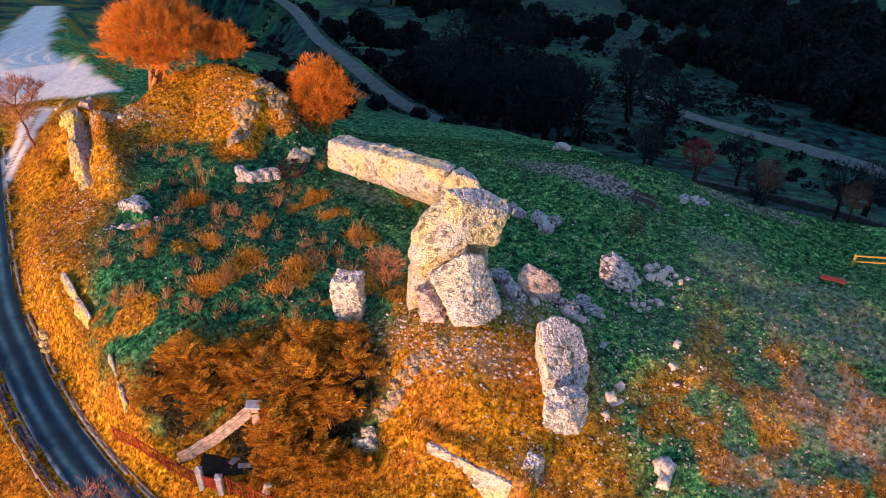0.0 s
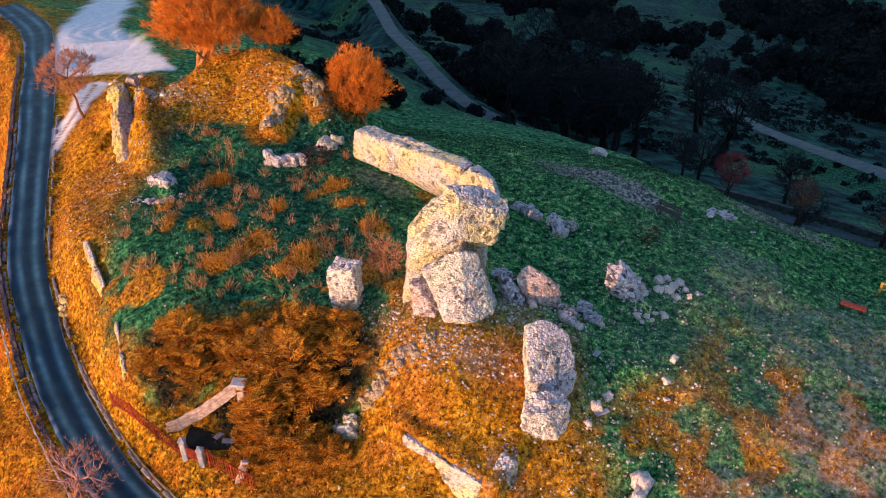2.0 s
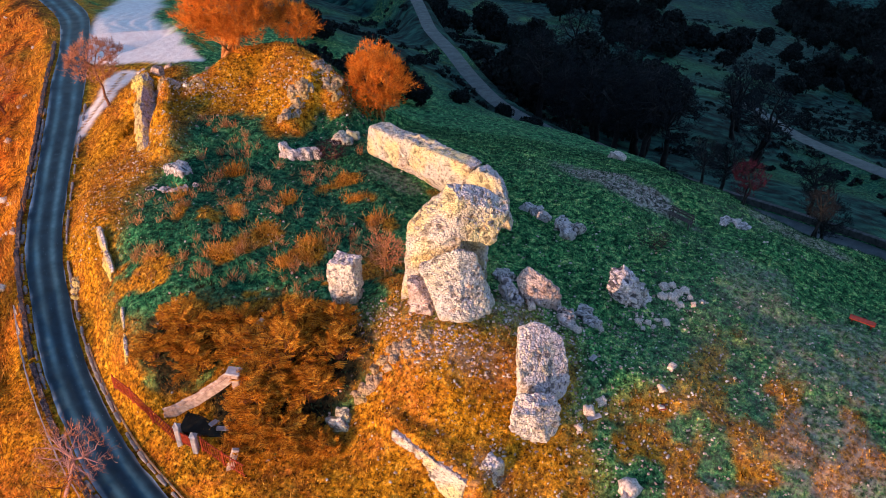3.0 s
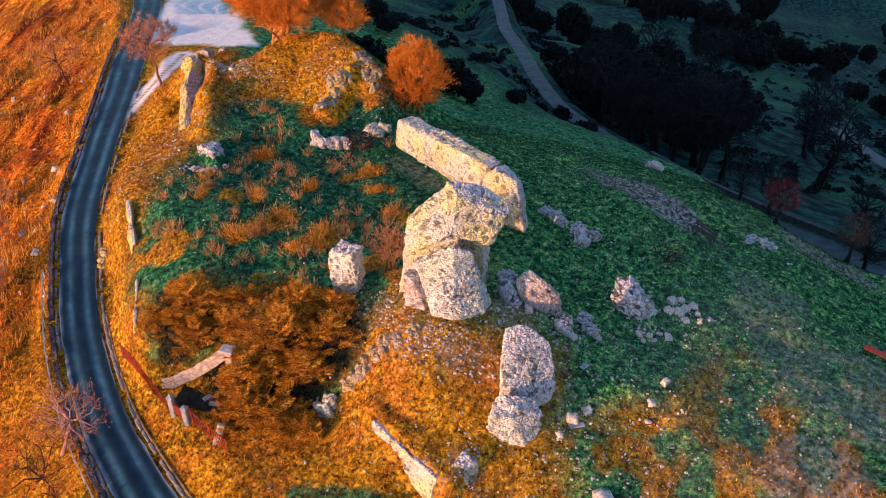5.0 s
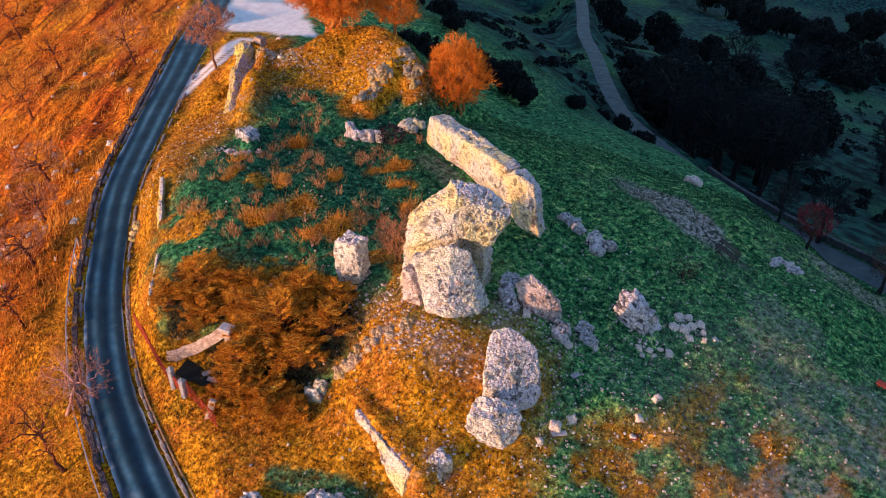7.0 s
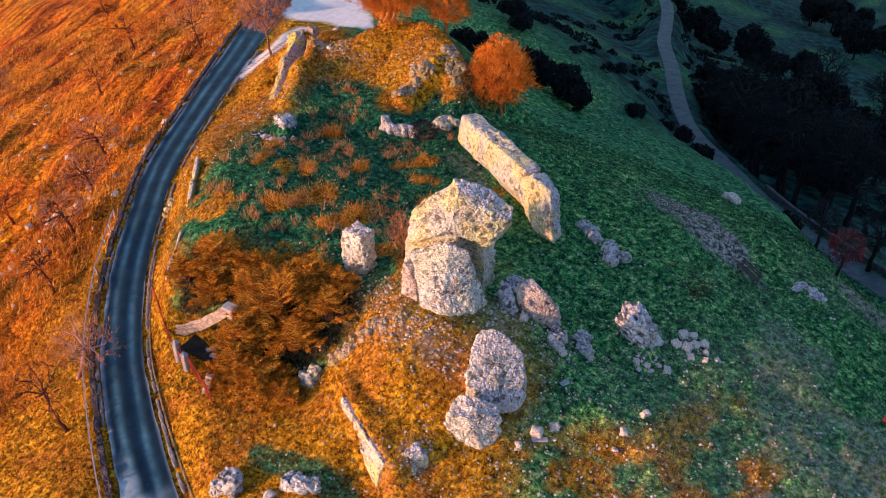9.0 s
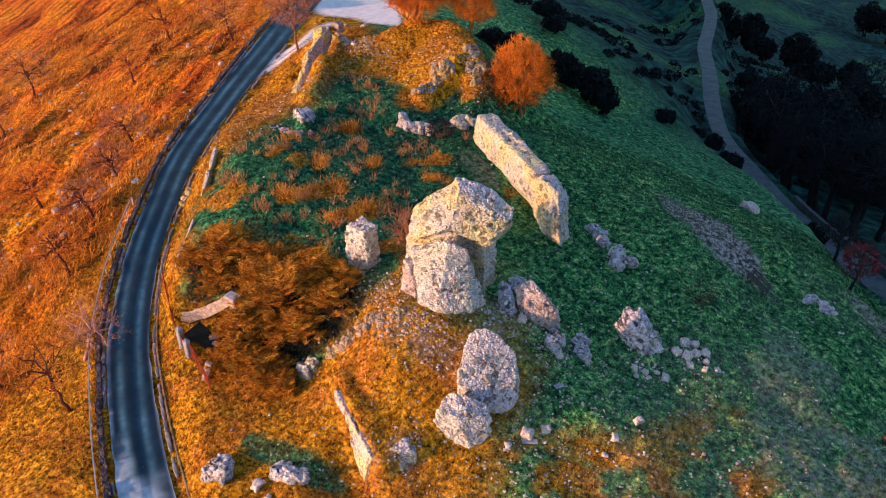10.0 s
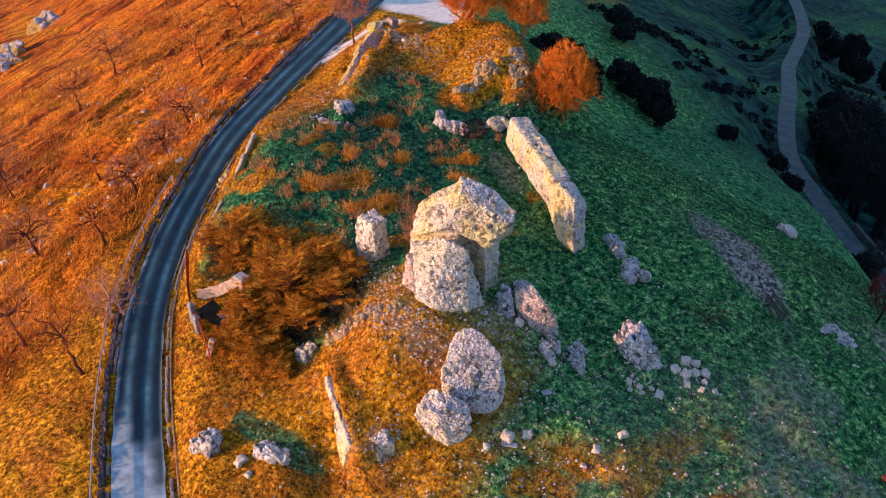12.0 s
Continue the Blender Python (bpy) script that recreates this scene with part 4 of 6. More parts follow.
broken_wall([(-3.2, 32.6), (-2.4, 33.4), (-1.3, 34.2), (0.2, 34.9)], 0.9, 0.2, 34, "curved line of rubble masonry on the mound", WARM_STONE)
broken_wall([(-13.9, 54.4), (-13.2, 53.7), (-12.2, 54.3), (-11.6, 54.0)], 0.7, 0.9, 35, "small ruined corner of masonry in the hollow", GREY_STONE)
broken_wall([(-14.9, 57.2), (-14.4, 58.4), (-14.1, 60.0)], 0.8, 0.35, 36, "masonry showing through the grassed bank", WARM_STONE)
broken_wall([(-13.9, 63.3), (-12.7, 62.0), (-11.7, 60.7)], 0.8, 0.4, 37, "rough masonry end of the grassed bank", WARM_STONE)
broken_wall([(-10.6, 56.6), (-9.6, 56.2)], 1.0, 0.9, 38, "rounded lump of masonry beside the fallen wall")
broken_wall([(3.6, 50.6), (5.0, 49.6)], 0.7, 0.5, 39, "grey stones half sunk in the turf", GREY_STONE)
broken_wall([(5.9, 49.0), (6.9, 48.3)], 1.0, 0.9, 40, "grey boulder half sunk in the turf", GREY_STONE)
broken_wall([(16.6, 54.6), (18.4, 54.3)], 0.7, 0.45, 41, "pale outcrop of rock at the brow", GREY_STONE)
broken_wall([(-4.2, 24.3), (-3.2, 24.3)], 1.1, 1.2, 42, "rounded grey boulder beside the lane", GREY_STONE)
broken_wall([(-1.0, 25.5), (0.4, 25.9)], 0.8, 0.6, 43, "low grey boulder in green turf", GREY_STONE)
broken_wall([(6.7, 39.5), (7.3, 39.1)], 0.8, 0.7, 46, "rounded grey boulder on green turf", GREY_STONE)
broken_wall([(7.8, 40.6), (8.6, 39.9)], 0.7, 0.55, 47, "low grey boulder on green turf", GREY_STONE)
broken_wall([(3.0, 41.6), (3.5, 42.2)], 0.9, 0.8, 48, "dark grey boulder behind the fallen tower", GREY_STONE)
broken_wall([(-26.6, 61.4), (-24.6, 60.9), (-22.6, 61.6)], 0.7, 0.2, 50, "pinkish masonry showing through a grassed bank", WARM_STONE)
broken_wall([(-20.6, 50.8), (-19.4, 49.6)], 1.0, 0.5, 51, "grey stones showing at the rim of the hollow", GREY_STONE)
broken_wall([(-15.2, 59.9), (-13.4, 60.6)], 0.6, 0.4, 52, "pale stones in the flank of the mound", WARM_STONE)
broken_wall([(-4.3, 31.6), (-3.4, 31.4)], 0.8, 0.6, 44, "small heap of pale broken stones")
broken_wall([(-21.5, 48.5), (-19.6, 47.9), (-18.4, 48.9)], 0.4, 0.15, 45, "grey stones showing at the edge of the hollow", GREY_STONE)
for x, y, s in ((-116, 66, 3.2), (-121, 69, 3.6), (-143, 86, 4.5), (-150, 90, 4.0)):
    z = gz(x, y)
    fragment("rock_outcrop", [hewn([(x - s, y - s * .7, z - 3), (x + s, y - s * .8, z - 4), (x + s, y + s * .7, z - 3), (x - s, y + s * .7, z - 3)], [(x - s * .6, y - s * .3, z + s * .5), (x + s * .5, y - s * .4, z + s * .3), (x + s * .6, y + s * .5, z + s * .6), (x - s * .6, y + s * .5, z + s * .7)], 20, 0.2, 1.2, 2.0, 0.2, int(s * 7), 3.0)], CLIFF, "pale cliff outcrop on the far slope", "rock")


# ---- trees ----
def prisms(a, b, ra, rb, sides=3):
    """Tapered twigs from a to b."""
    a, b = np.asarray(a, float), np.asarray(b, float)
    d = b - a
    d /= np.linalg.norm(d, axis=1)[:, None] + 1e-9
    up = np.where(np.abs(d[:, 2:3]) > 0.9, np.array([[1.0, 0, 0]]), np.array([[0, 0, 1.0]]))
    u = np.cross(d, up)
    u /= np.linalg.norm(u, axis=1)[:, None]
    v = np.cross(d, u)
    n = len(a)
    rings = []
    for p, r in ((a, ra), (b, rb)):
        r = np.broadcast_to(np.asarray(r, float), (n,))[:, None]
        for k in range(sides):
            w = 2 * math.pi * k / sides
            rings.append(p + r * (math.cos(w) * u + math.sin(w) * v))
    verts = np.stack(rings, 1).reshape(-1, 3)
    base = np.arange(n)[:, None] * 2 * sides
    faces = np.concatenate([base + np.array([[k, (k + 1) % sides, sides + (k + 1) % sides, sides + k]]) for k in range(sides)])
    return verts, faces


def grown(rng, height, radius, crown_z, crown_r, counts, trunk_r, twig_r, lean=(0.0, 0.0), stems=1, droop=0.0, outer=0.55):
    """Wood that reaches from a trunk to points spread through a rounded crown; returns thick and thin segments."""
    middle = np.array([lean[0], lean[1], crown_z])
    nodes, thick, thin = [], [], []
    for s in range(stems):
        foot = np.array([0.25 * radius * rng.uniform(-1, 1), 0.25 * radius * rng.uniform(-1, 1), -0.3]) if s else np.array([0.0, 0.0, -0.3])
        p, k = foot, 6
        goal = middle + np.array([rng.uniform(-.3, .3) * radius * (stems > 1), rng.uniform(-.3, .3) * radius * (stems > 1), -0.35 * crown_r])
        for i in range(k):
            q = foot + (goal - foot) * (i + 1) / k + rng.normal(0, 0.05 * height / k, 3)
            r0, r1 = trunk_r * (1 - 0.6 * i / k), trunk_r * (1 - 0.6 * (i + 1) / k)
            thick.append((p, q, r0, r1))
            nodes.append(q)
            p = q
    nodes = nodes[2:] if stems == 1 else nodes
    size = trunk_r * 0.42
    levels = len(counts)
    for level, count in enumerate(counts):
        g = rng.normal(0, 1, (count, 3))
        g /= np.linalg.norm(g, axis=1)[:, None]
        reach = rng.uniform(outer if level > 0 else 0.5, 1.0, count) ** 0.6 * (0.62 + 0.38 * (level + 1) / levels)
        bumpy = 1 + 0.30 * vnoise(g[:, 0] * 2.2 + 9, g[:, 1] * 2.2, g[:, 2] * 2.2, int(rng.integers(99)))
        target = middle + g * (reach * bumpy)[:, None] * np.array([radius, radius, crown_r])
        target[:, 2] -= droop * np.hypot(target[:, 0] - lean[0], target[:, 1] - lean[1]) ** 2 / radius
        target[:, 2] = np.maximum(target[:, 2], 0.12 * height * rng.uniform(0.3, 1, count))
        pool = np.array(nodes)
        fresh = []
        if level == levels - 1:
            s = pool[rng.integers(max(0, len(pool) - 2 * counts[level - 1]), len(pool), count)]
            fan = s - middle * (1, 1, 0.35)
            fan /= np.linalg.norm(fan, axis=1)[:, None] + 1e-9
            way = fan * 0.75 + rng.normal(0, 0.45, s.shape) + (0, 0, 0.15)
            long = rng.uniform(0.05, 0.17, count) * radius ** 0.7
            target = s + way * long[:, None]
            for a, c in zip(s, target):
                thin.append((a, c, size, size * 0.5))
            break
        for at in range(0, count, 400):
            t = target[at:at + 400]
            inner = pool[None] - t[:, None]
            cost = np.linalg.norm(inner, axis=2)
            root = np.array([0, 0, crown_z - 1.2 * crown_r])
            cost = cost + 2.5 * np.maximum(0, np.linalg.norm(pool - root, axis=1)[None] - np.linalg.norm(t - root, axis=1)[:, None] + 0.1)
            j = cost.argmin(1)
            s = pool[j]
            bend = (s + t) / 2 + rng.normal(0, 0.10, t.shape) * np.linalg.norm(t - s, axis=1)[:, None]
            bend[:, 2] += 0.06 * np.linalg.norm(t - s, axis=1)
            fresh += [*bend, *t]
            store = thin if level >= levels - 2 else thick
            for a, b, c in zip(s, bend, t):
                store.append((a, b, size, size * 0.75))
                store.append((b, c, size * 0.75, size * 0.45))
        nodes += fresh
        size = max(twig_r, size * 0.42)
    return thick, thin


def twig_mesh(name, segments, mat, sides=3):
    a, b, ra, rb = (np.array([s[k] for s in segments]) for k in range(4))
    v, f = prisms(a, b, ra, rb, sides)
    return mesh_of(name, v, f, mat, sides > 3)


def tree(name, x, y, seed, label, height, radius, crown_z, crown_r, twigs, wood=None, counts=(9, 50, 380, 2600), trunk_r=0.2, twig_r=0.014, group="", z=None, category="tree", **more):
    rng = np.random.default_rng(seed)
    thick, thin = grown(rng, height, radius, crown_z, crown_r, counts, trunk_r, twig_r, **more)
    ob = thing(name, pose(x, y, gz(x, y) if z is None else z), label, category, group)
    part("trunk", twig_mesh("trunk", thick, wood or BARK, 6), ob)
    part("crown", twig_mesh("crown", thin, twigs), ob, "fine bare twigs")
    return ob


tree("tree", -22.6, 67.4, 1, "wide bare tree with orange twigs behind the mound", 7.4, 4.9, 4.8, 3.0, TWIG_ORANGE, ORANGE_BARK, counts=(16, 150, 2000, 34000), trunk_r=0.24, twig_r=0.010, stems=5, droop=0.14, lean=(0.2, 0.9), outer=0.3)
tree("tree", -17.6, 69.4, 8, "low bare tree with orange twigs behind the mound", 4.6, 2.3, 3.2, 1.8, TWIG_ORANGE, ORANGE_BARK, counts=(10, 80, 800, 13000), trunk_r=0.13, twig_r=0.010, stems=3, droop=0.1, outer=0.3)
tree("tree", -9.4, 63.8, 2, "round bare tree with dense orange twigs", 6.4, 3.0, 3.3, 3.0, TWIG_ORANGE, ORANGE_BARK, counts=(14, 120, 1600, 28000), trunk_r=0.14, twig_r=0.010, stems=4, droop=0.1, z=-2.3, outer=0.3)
tree("tree", -31.6, 62.6, 3, "small leaning tree with pink twigs by the lane", 5.2, 2.6, 4.0, 1.9, TWIG_PINK, counts=(8, 45, 400, 5000), trunk_r=0.13, twig_r=0.012, lean=(-0.7, 0.3))
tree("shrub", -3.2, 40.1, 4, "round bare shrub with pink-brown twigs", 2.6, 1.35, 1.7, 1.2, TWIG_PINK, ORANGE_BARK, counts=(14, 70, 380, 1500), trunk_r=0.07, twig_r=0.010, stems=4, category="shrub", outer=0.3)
tree("tree", 18.5, 58.7, 5, "small dark red tree at the edge of the brow", 3.6, 1.5, 2.3, 1.4, TWIG_RED, DARK_BARK, counts=(8, 40, 260, 2200), trunk_r=0.1, twig_r=0.014, stems=2)
tree("shrub", 11.8, 48.4, 6, "low bare grey thorn bush on the turf", 1.3, 1.2, 0.7, 0.6, TWIG_RED, DARK_BARK, counts=(8, 40, 160, 420), trunk_r=0.04, twig_r=0.007, stems=3, category="shrub")
tree("shrub", -10.2, 53.8, 7, "low red thorn bush beside a small ruin", 1.3, 1.3, 0.7, 0.6, TWIG_RED, BARK, counts=(8, 50, 260, 1100), trunk_r=0.04, twig_r=0.01, stems=3, category="shrub")
SLOPE_TREES = [(-45.3, 67.6, 11, 5.5, 2.8), (-14.9, 23.4, 12, 6.0, 2.3), (-17.3, 26.4, 17, 4.8, 2.2), (-21.2, 23.0, 13, 5.0, 2.6), (-66, 52, 14, 6, 3.2), (-52.5, 60, 15, 5.5, 3.0), (-52, 36.5, 16, 5, 3.2),
               (-25.8, 32.0, 18, 3.8, 2.4), (-35.5, 44, 19, 3.5, 2.2), (-41, 50, 20, 3.5, 2.5), (-58, 70, 21, 5, 3), (-33, 30, 22, 4, 2.6), (-30, 37.5, 23, 3, 2.0), (-45, 42, 24, 4, 2.6), (-75, 62, 25, 6, 4), (-62, 40, 26, 5, 3.4), (-80, 85, 27, 6, 4)]
for x, y, seed, high, wide in SLOPE_TREES:
    tree("tree", x, y, seed, "leaning bare tree with pinkish orange twigs on the slope", high, wide, high * 0.62, high * 0.36, TWIG_PINK if seed % 3 else TWIG_ORANGE, PINK_BARK if seed == 17 else RED_BARK, counts=(9, 46, 240, 1100) if seed < 18 else (9, 46, 260, 2600), trunk_r=0.13 if seed < 18 else 0.17, twig_r=0.010, group="slope trees", lean=(0.9, 0.6) if seed == 17 else (-0.5, -0.2))


# dark woods of the valley, a few kinds repeated
def leafy(name, seed, height, radius, label, leaves=5200):
    """A dense dark crown of small leaf tufts over limbs."""
    rng = np.random.default_rng(seed)
    thick, thin = grown(rng, height, radius, height * 0.6, height * 0.4, (10, 60, 200), 0.25, 0.03)
    ob = thing(name, pose(0, 0, 0), label, "tree", "valley woods")
    part("trunk", twig_mesh("trunk", thick + thin, DARK_BARK, 4), ob)
    lobes = rng.normal(0, 1, (22, 3))
    lobes *= (rng.uniform(0.3, 0.85, 22) / np.linalg.norm(lobes, axis=1))[:, None]
    lobes = lobes * (radius, radius, height * 0.38) + (0, 0, height * 0.58)
    g = rng.normal(0, 1, (leaves, 3))
    g *= (rng.uniform(0.3, 1, leaves) ** 0.5 / np.linalg.norm(g, axis=1))[:, None]
    pick = rng.integers(0, 22, leaves)
    p = lobes[pick] + g * (rng.uniform(0.22, 0.45, 22) * radius)[pick][:, None]
    a, b = rng.normal(0, 0.16, (2, leaves, 3))
    v = np.stack([p - a, p + b, p + a, p - b], 1).reshape(-1, 3)
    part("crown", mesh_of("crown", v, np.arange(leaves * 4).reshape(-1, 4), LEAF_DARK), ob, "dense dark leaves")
    return ob


rng = np.random.default_rng(77)
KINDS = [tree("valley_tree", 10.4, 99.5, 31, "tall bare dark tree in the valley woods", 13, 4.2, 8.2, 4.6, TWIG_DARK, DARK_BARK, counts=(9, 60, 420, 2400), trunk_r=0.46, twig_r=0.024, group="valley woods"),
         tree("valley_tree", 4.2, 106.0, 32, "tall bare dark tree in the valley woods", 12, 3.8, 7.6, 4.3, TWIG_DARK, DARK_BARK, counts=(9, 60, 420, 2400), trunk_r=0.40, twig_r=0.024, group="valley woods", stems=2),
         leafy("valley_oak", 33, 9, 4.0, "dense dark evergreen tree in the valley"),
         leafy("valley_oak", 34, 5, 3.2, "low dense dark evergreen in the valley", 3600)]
KINDS[2].matrix_basis = pose(-0.5, 116, gz(-0.5, 116))
KINDS[3].matrix_basis = pose(6.5, 118, gz(6.5, 118))


def clear_of_roads(x, y, room):
    for line, soft in PATHS:
        if near_path(line, np.array([x]), np.array([y]))[0][0] < line[:, 3].max() + room:
            return False
    return True


def plant(count, box, kinds, room=3.0, keep=None):
    done = 0
    for tries in range(count * 6):
        x, y = rng.uniform(box[0], box[1]), rng.uniform(box[2], box[3])
        if (keep and not keep(x, y)) or not clear_of_roads(x, y, room):
            continue
        copy_thing(KINDS[kinds[int(rng.integers(len(kinds)))]], pose(x, y, gz(x, y) - 0.2, rng.uniform(-5, 5), rng.uniform(-5, 5), rng.uniform(0, 360)) @ Matrix.Scale(rng.uniform(0.75, 1.25), 4))
        done += 1
        if done == count:
            break


plant(4, (2, 36, 96, 120), [0, 1, 0, 1], 3.0, lambda x, y: x + y > 108 and not (0.27 < x / y < 0.5))
plant(5, (2, 60, 120, 175), [0, 1, 2, 1, 3], 5.0, lambda x, y: x < 30 + (150 - y) * 0.1 and not (0.28 < x / y < 0.48))
plant(6, (-14, 32, 126, 170), [2, 3, 2], 4.0, lambda x, y: x / y < 0.25 and x > -4.5 - (y - 117) * 0.4)
plant(10, (-45, -5, 150, 240), [2, 3, 2], 6.0, lambda x, y: x > -60 + (260 - y) * 0.42)
for k in range(34):
    x, y = [(-24, 365), (-4, 337), (14, 304), (23, 252), (30, 429), (39, 277)][k % 6]
    x, y = x + rng.normal(0, 7), y + rng.normal(0, 9)
    copy_thing(KINDS[2 + k % 2], pose(x, y, gz(x, y) - 0.3, 0, 0, rng.uniform(0, 360)) @ Matrix.Scale(rng.uniform(1.2, 1.9), 4))
for k in range(40):
    u = rng.uniform(0, 1)
    x, y = 75 + 12 * math.sin(math.pi * u) + rng.normal(0, 4), 138 + 128 * u + rng.normal(0, 4)
    copy_thing(KINDS[2 + k % 2], pose(x, y, gz(x, y) - 0.3, 0, 0, rng.uniform(0, 360)) @ Matrix.Scale(rng.uniform(1.3, 1.8), 4))
plant(30, (52, 190, 105, 330), [2, 2, 3, 1], 6.0, lambda x, y: x - 52 > (y - 105) * 0.12)
plant(24, (20, 120, 215, 380), [2, 3], 6.0)
for k in range(170):
    x, y = rng.uniform(95, 330), rng.uniform(230, 560)
    copy_thing(KINDS[2 + k % 2], pose(x, y, gz(x, y) - 0.5, 0, 0, rng.uniform(0, 360)) @ Matrix.Scale(rng.uniform(1.6, 2.8), 4))
# four evergreens near y 78 stand in for black shade behind the orange tree
for x, y, kind, size in [(20.2, 78, 0, 0.55), (27.5, 67.5, 1, 0.5), (34, 66.5, 0, 0.5), (38, 69, 1, 0.55), (27.5, 74, 0, 0.5), (16.4, 65.5, 0, 0.36), (23.6, 57.6, 1, 0.36), (29.8, 56.2, 0, 0.3), (13.6, 98.6, 1, 1.15), (0.4, 112, 0, 1.15), (8.0, 103, 1, 1.1), (16.5, 99.5, 0, 1.0), (-2.5, 121, 2, 1.2), (4, 124, 2, 1.25), (11, 122, 2, 1.3), (17, 126, 2, 1.2), (12, 112, 3, 1.3), (-6, 126, 3, 1.4),  (-17.2, 87.2, 3, 0.6), (-15.2, 86.0, 3, 0.6), (-13.3, 85.0, 3, 0.65), (-11.4, 83.4, 3, 0.6), (-9.6, 81.8, 3, 0.5), (-19.5, 78.6, 3, 0.7), (-17.2, 79.6, 3, 0.65), (-21.5, 78.4, 3, 0.6), (-15.5, 77.5, 3, 0.5), (-7.3, 93.2, 3, 0.4), (-27, 102, 3, 0.6), (-24.5, 99, 3, 0.5), (12, 82, 3, 0.5), (1, 92, 3, 0.45), (-3, 98, 3, 0.4)]:
    copy_thing(KINDS[kind], pose(x, y, gz(x, y), 0, 0, 40 * x) @ Matrix.Scale(size, 4))


# low scrub on the valley side, too many to count
def scrub_field(n, box, seed, name, label, keep):
    rng = np.random.default_rng(seed)
    x, y = rng.uniform(box[0], box[1], n), rng.uniform(box[2], box[3], n)
    ok = (rng.uniform(0, 1, n) < keep(x, y))
    for line, soft in PATHS:
        ok &= near_path(line, x, y)[0] > line[:, 3].max() + 0.8
    x, y = x[ok], y[ok]
    z = ground_z(x, y)
    m, k = len(x), 60
    size = rng.uniform(0.4, 1.3, m)
    g = rng.normal(0, 1, (m, k, 3))
    g /= np.linalg.norm(g, axis=2)[:, :, None]
    g *= (rng.uniform(0.4, 1, (m, k)) ** 0.5)[:, :, None]
    g[:, :, 2] = np.abs(g[:, :, 2]) * 0.8
    p = np.stack([x, y, z], 1)[:, None] + g * size[:, None, None]
    a, b = rng.normal(0, 0.14, (2, m, k, 3))
    v = np.stack([p - a, p + b, p + a, p - b], 2).reshape(-1, 3)
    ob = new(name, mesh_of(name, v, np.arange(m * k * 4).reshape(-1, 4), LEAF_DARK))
    return tagged(ob, label, "scrub", kind="stuff")


scrub_field(1500, (-40, 60, 82, 190), 81, "valley_scrub", "dark low scrub on the valley side", lambda x, y: step(-0.1, 0.5, fbm(x / 12, y / 12, 0, 3, 71)) * step(84, 100, y + 0.4 * x))
scrub_field(2600, (10, 260, 110, 460), 82, "far_scrub", "dark scrub across the far valley side", lambda x, y: step(-0.35, 0.3, fbm(x / 22, y / 22, 0, 3, 72)))


# ---- shrubs of the thicket: feathery sprays ----
def juniper(seed, radius, height):
    """Plumes that arch up and outwards over a dome, each with two rows of side sprays."""
    rng = np.random.default_rng(seed)
    segs, fine = [], []
    for k in range(int(12 + 11 * radius ** 2)):
        w, tilt = rng.uniform(0, 2 * math.pi), math.sqrt(rng.uniform(0.0, 1.0))
        out = np.array([math.cos(w), math.sin(w), 0.0])
        long = rng.uniform(0.7, 1.35) * (0.55 + 0.22 * radius)
        top = height * math.sqrt(max(0.04, 1 - 0.85 * tilt ** 2)) * rng.uniform(0.62, 1.0)
        tip = out * radius * tilt * rng.uniform(0.85, 1.1) + np.array([0, 0, top])
        d = out * (0.45 + 0.5 * tilt) + np.array([0, 0, 0.65 - 0.45 * tilt]) + rng.normal(0, 0.16, 3)
        d /= np.linalg.norm(d)
        start = tip - d * long
        start[2] = max(start[2], 0.05)
        segs.append((np.array([start[0] * 0.3, start[1] * 0.3, 0.0]), start, 0.03, 0.016))
        segs.append((start, tip, 0.016, 0.006))
        d = tip - start
        d /= np.linalg.norm(d) + 1e-9
        side = np.cross(d, (0, 0, 1.0))
        side /= np.linalg.norm(side) + 1e-9
        for j in range(15):
            f = (j + 0.6) / 15
            at = start + (tip - start) * f
            for sgn in (-1, 1):
                reach = (0.42 - 0.30 * f) * rng.uniform(0.65, 1.2)
                end = at + d * reach * 0.75 + side * sgn * reach + rng.normal(0, 0.03, 3)
                fine.append((at, end, 0.019, 0.008))
                mid = at * 0.5 + end * 0.5
                fine.append((mid, mid + d * 0.13 + rng.normal(0, 0.035, 3), 0.012, 0.005))
        fine.append((tip, tip + d * 0.15, 0.012, 0.004))
    return segs, fine


def thicket(x, y, seed, radius, height, label="feathery orange-brown juniper shrub"):
    segs, fine = juniper(seed, radius, height * 1.3)
    ob = thing("juniper_shrub", pose(x, y, gz(x, y)), label, "shrub", "juniper thicket")
    part("branch", twig_mesh("branch", segs, BARK), ob)
    part("foliage", twig_mesh("foliage", fine, JUNIPER), ob, "feathery orange-brown sprays")
    return ob


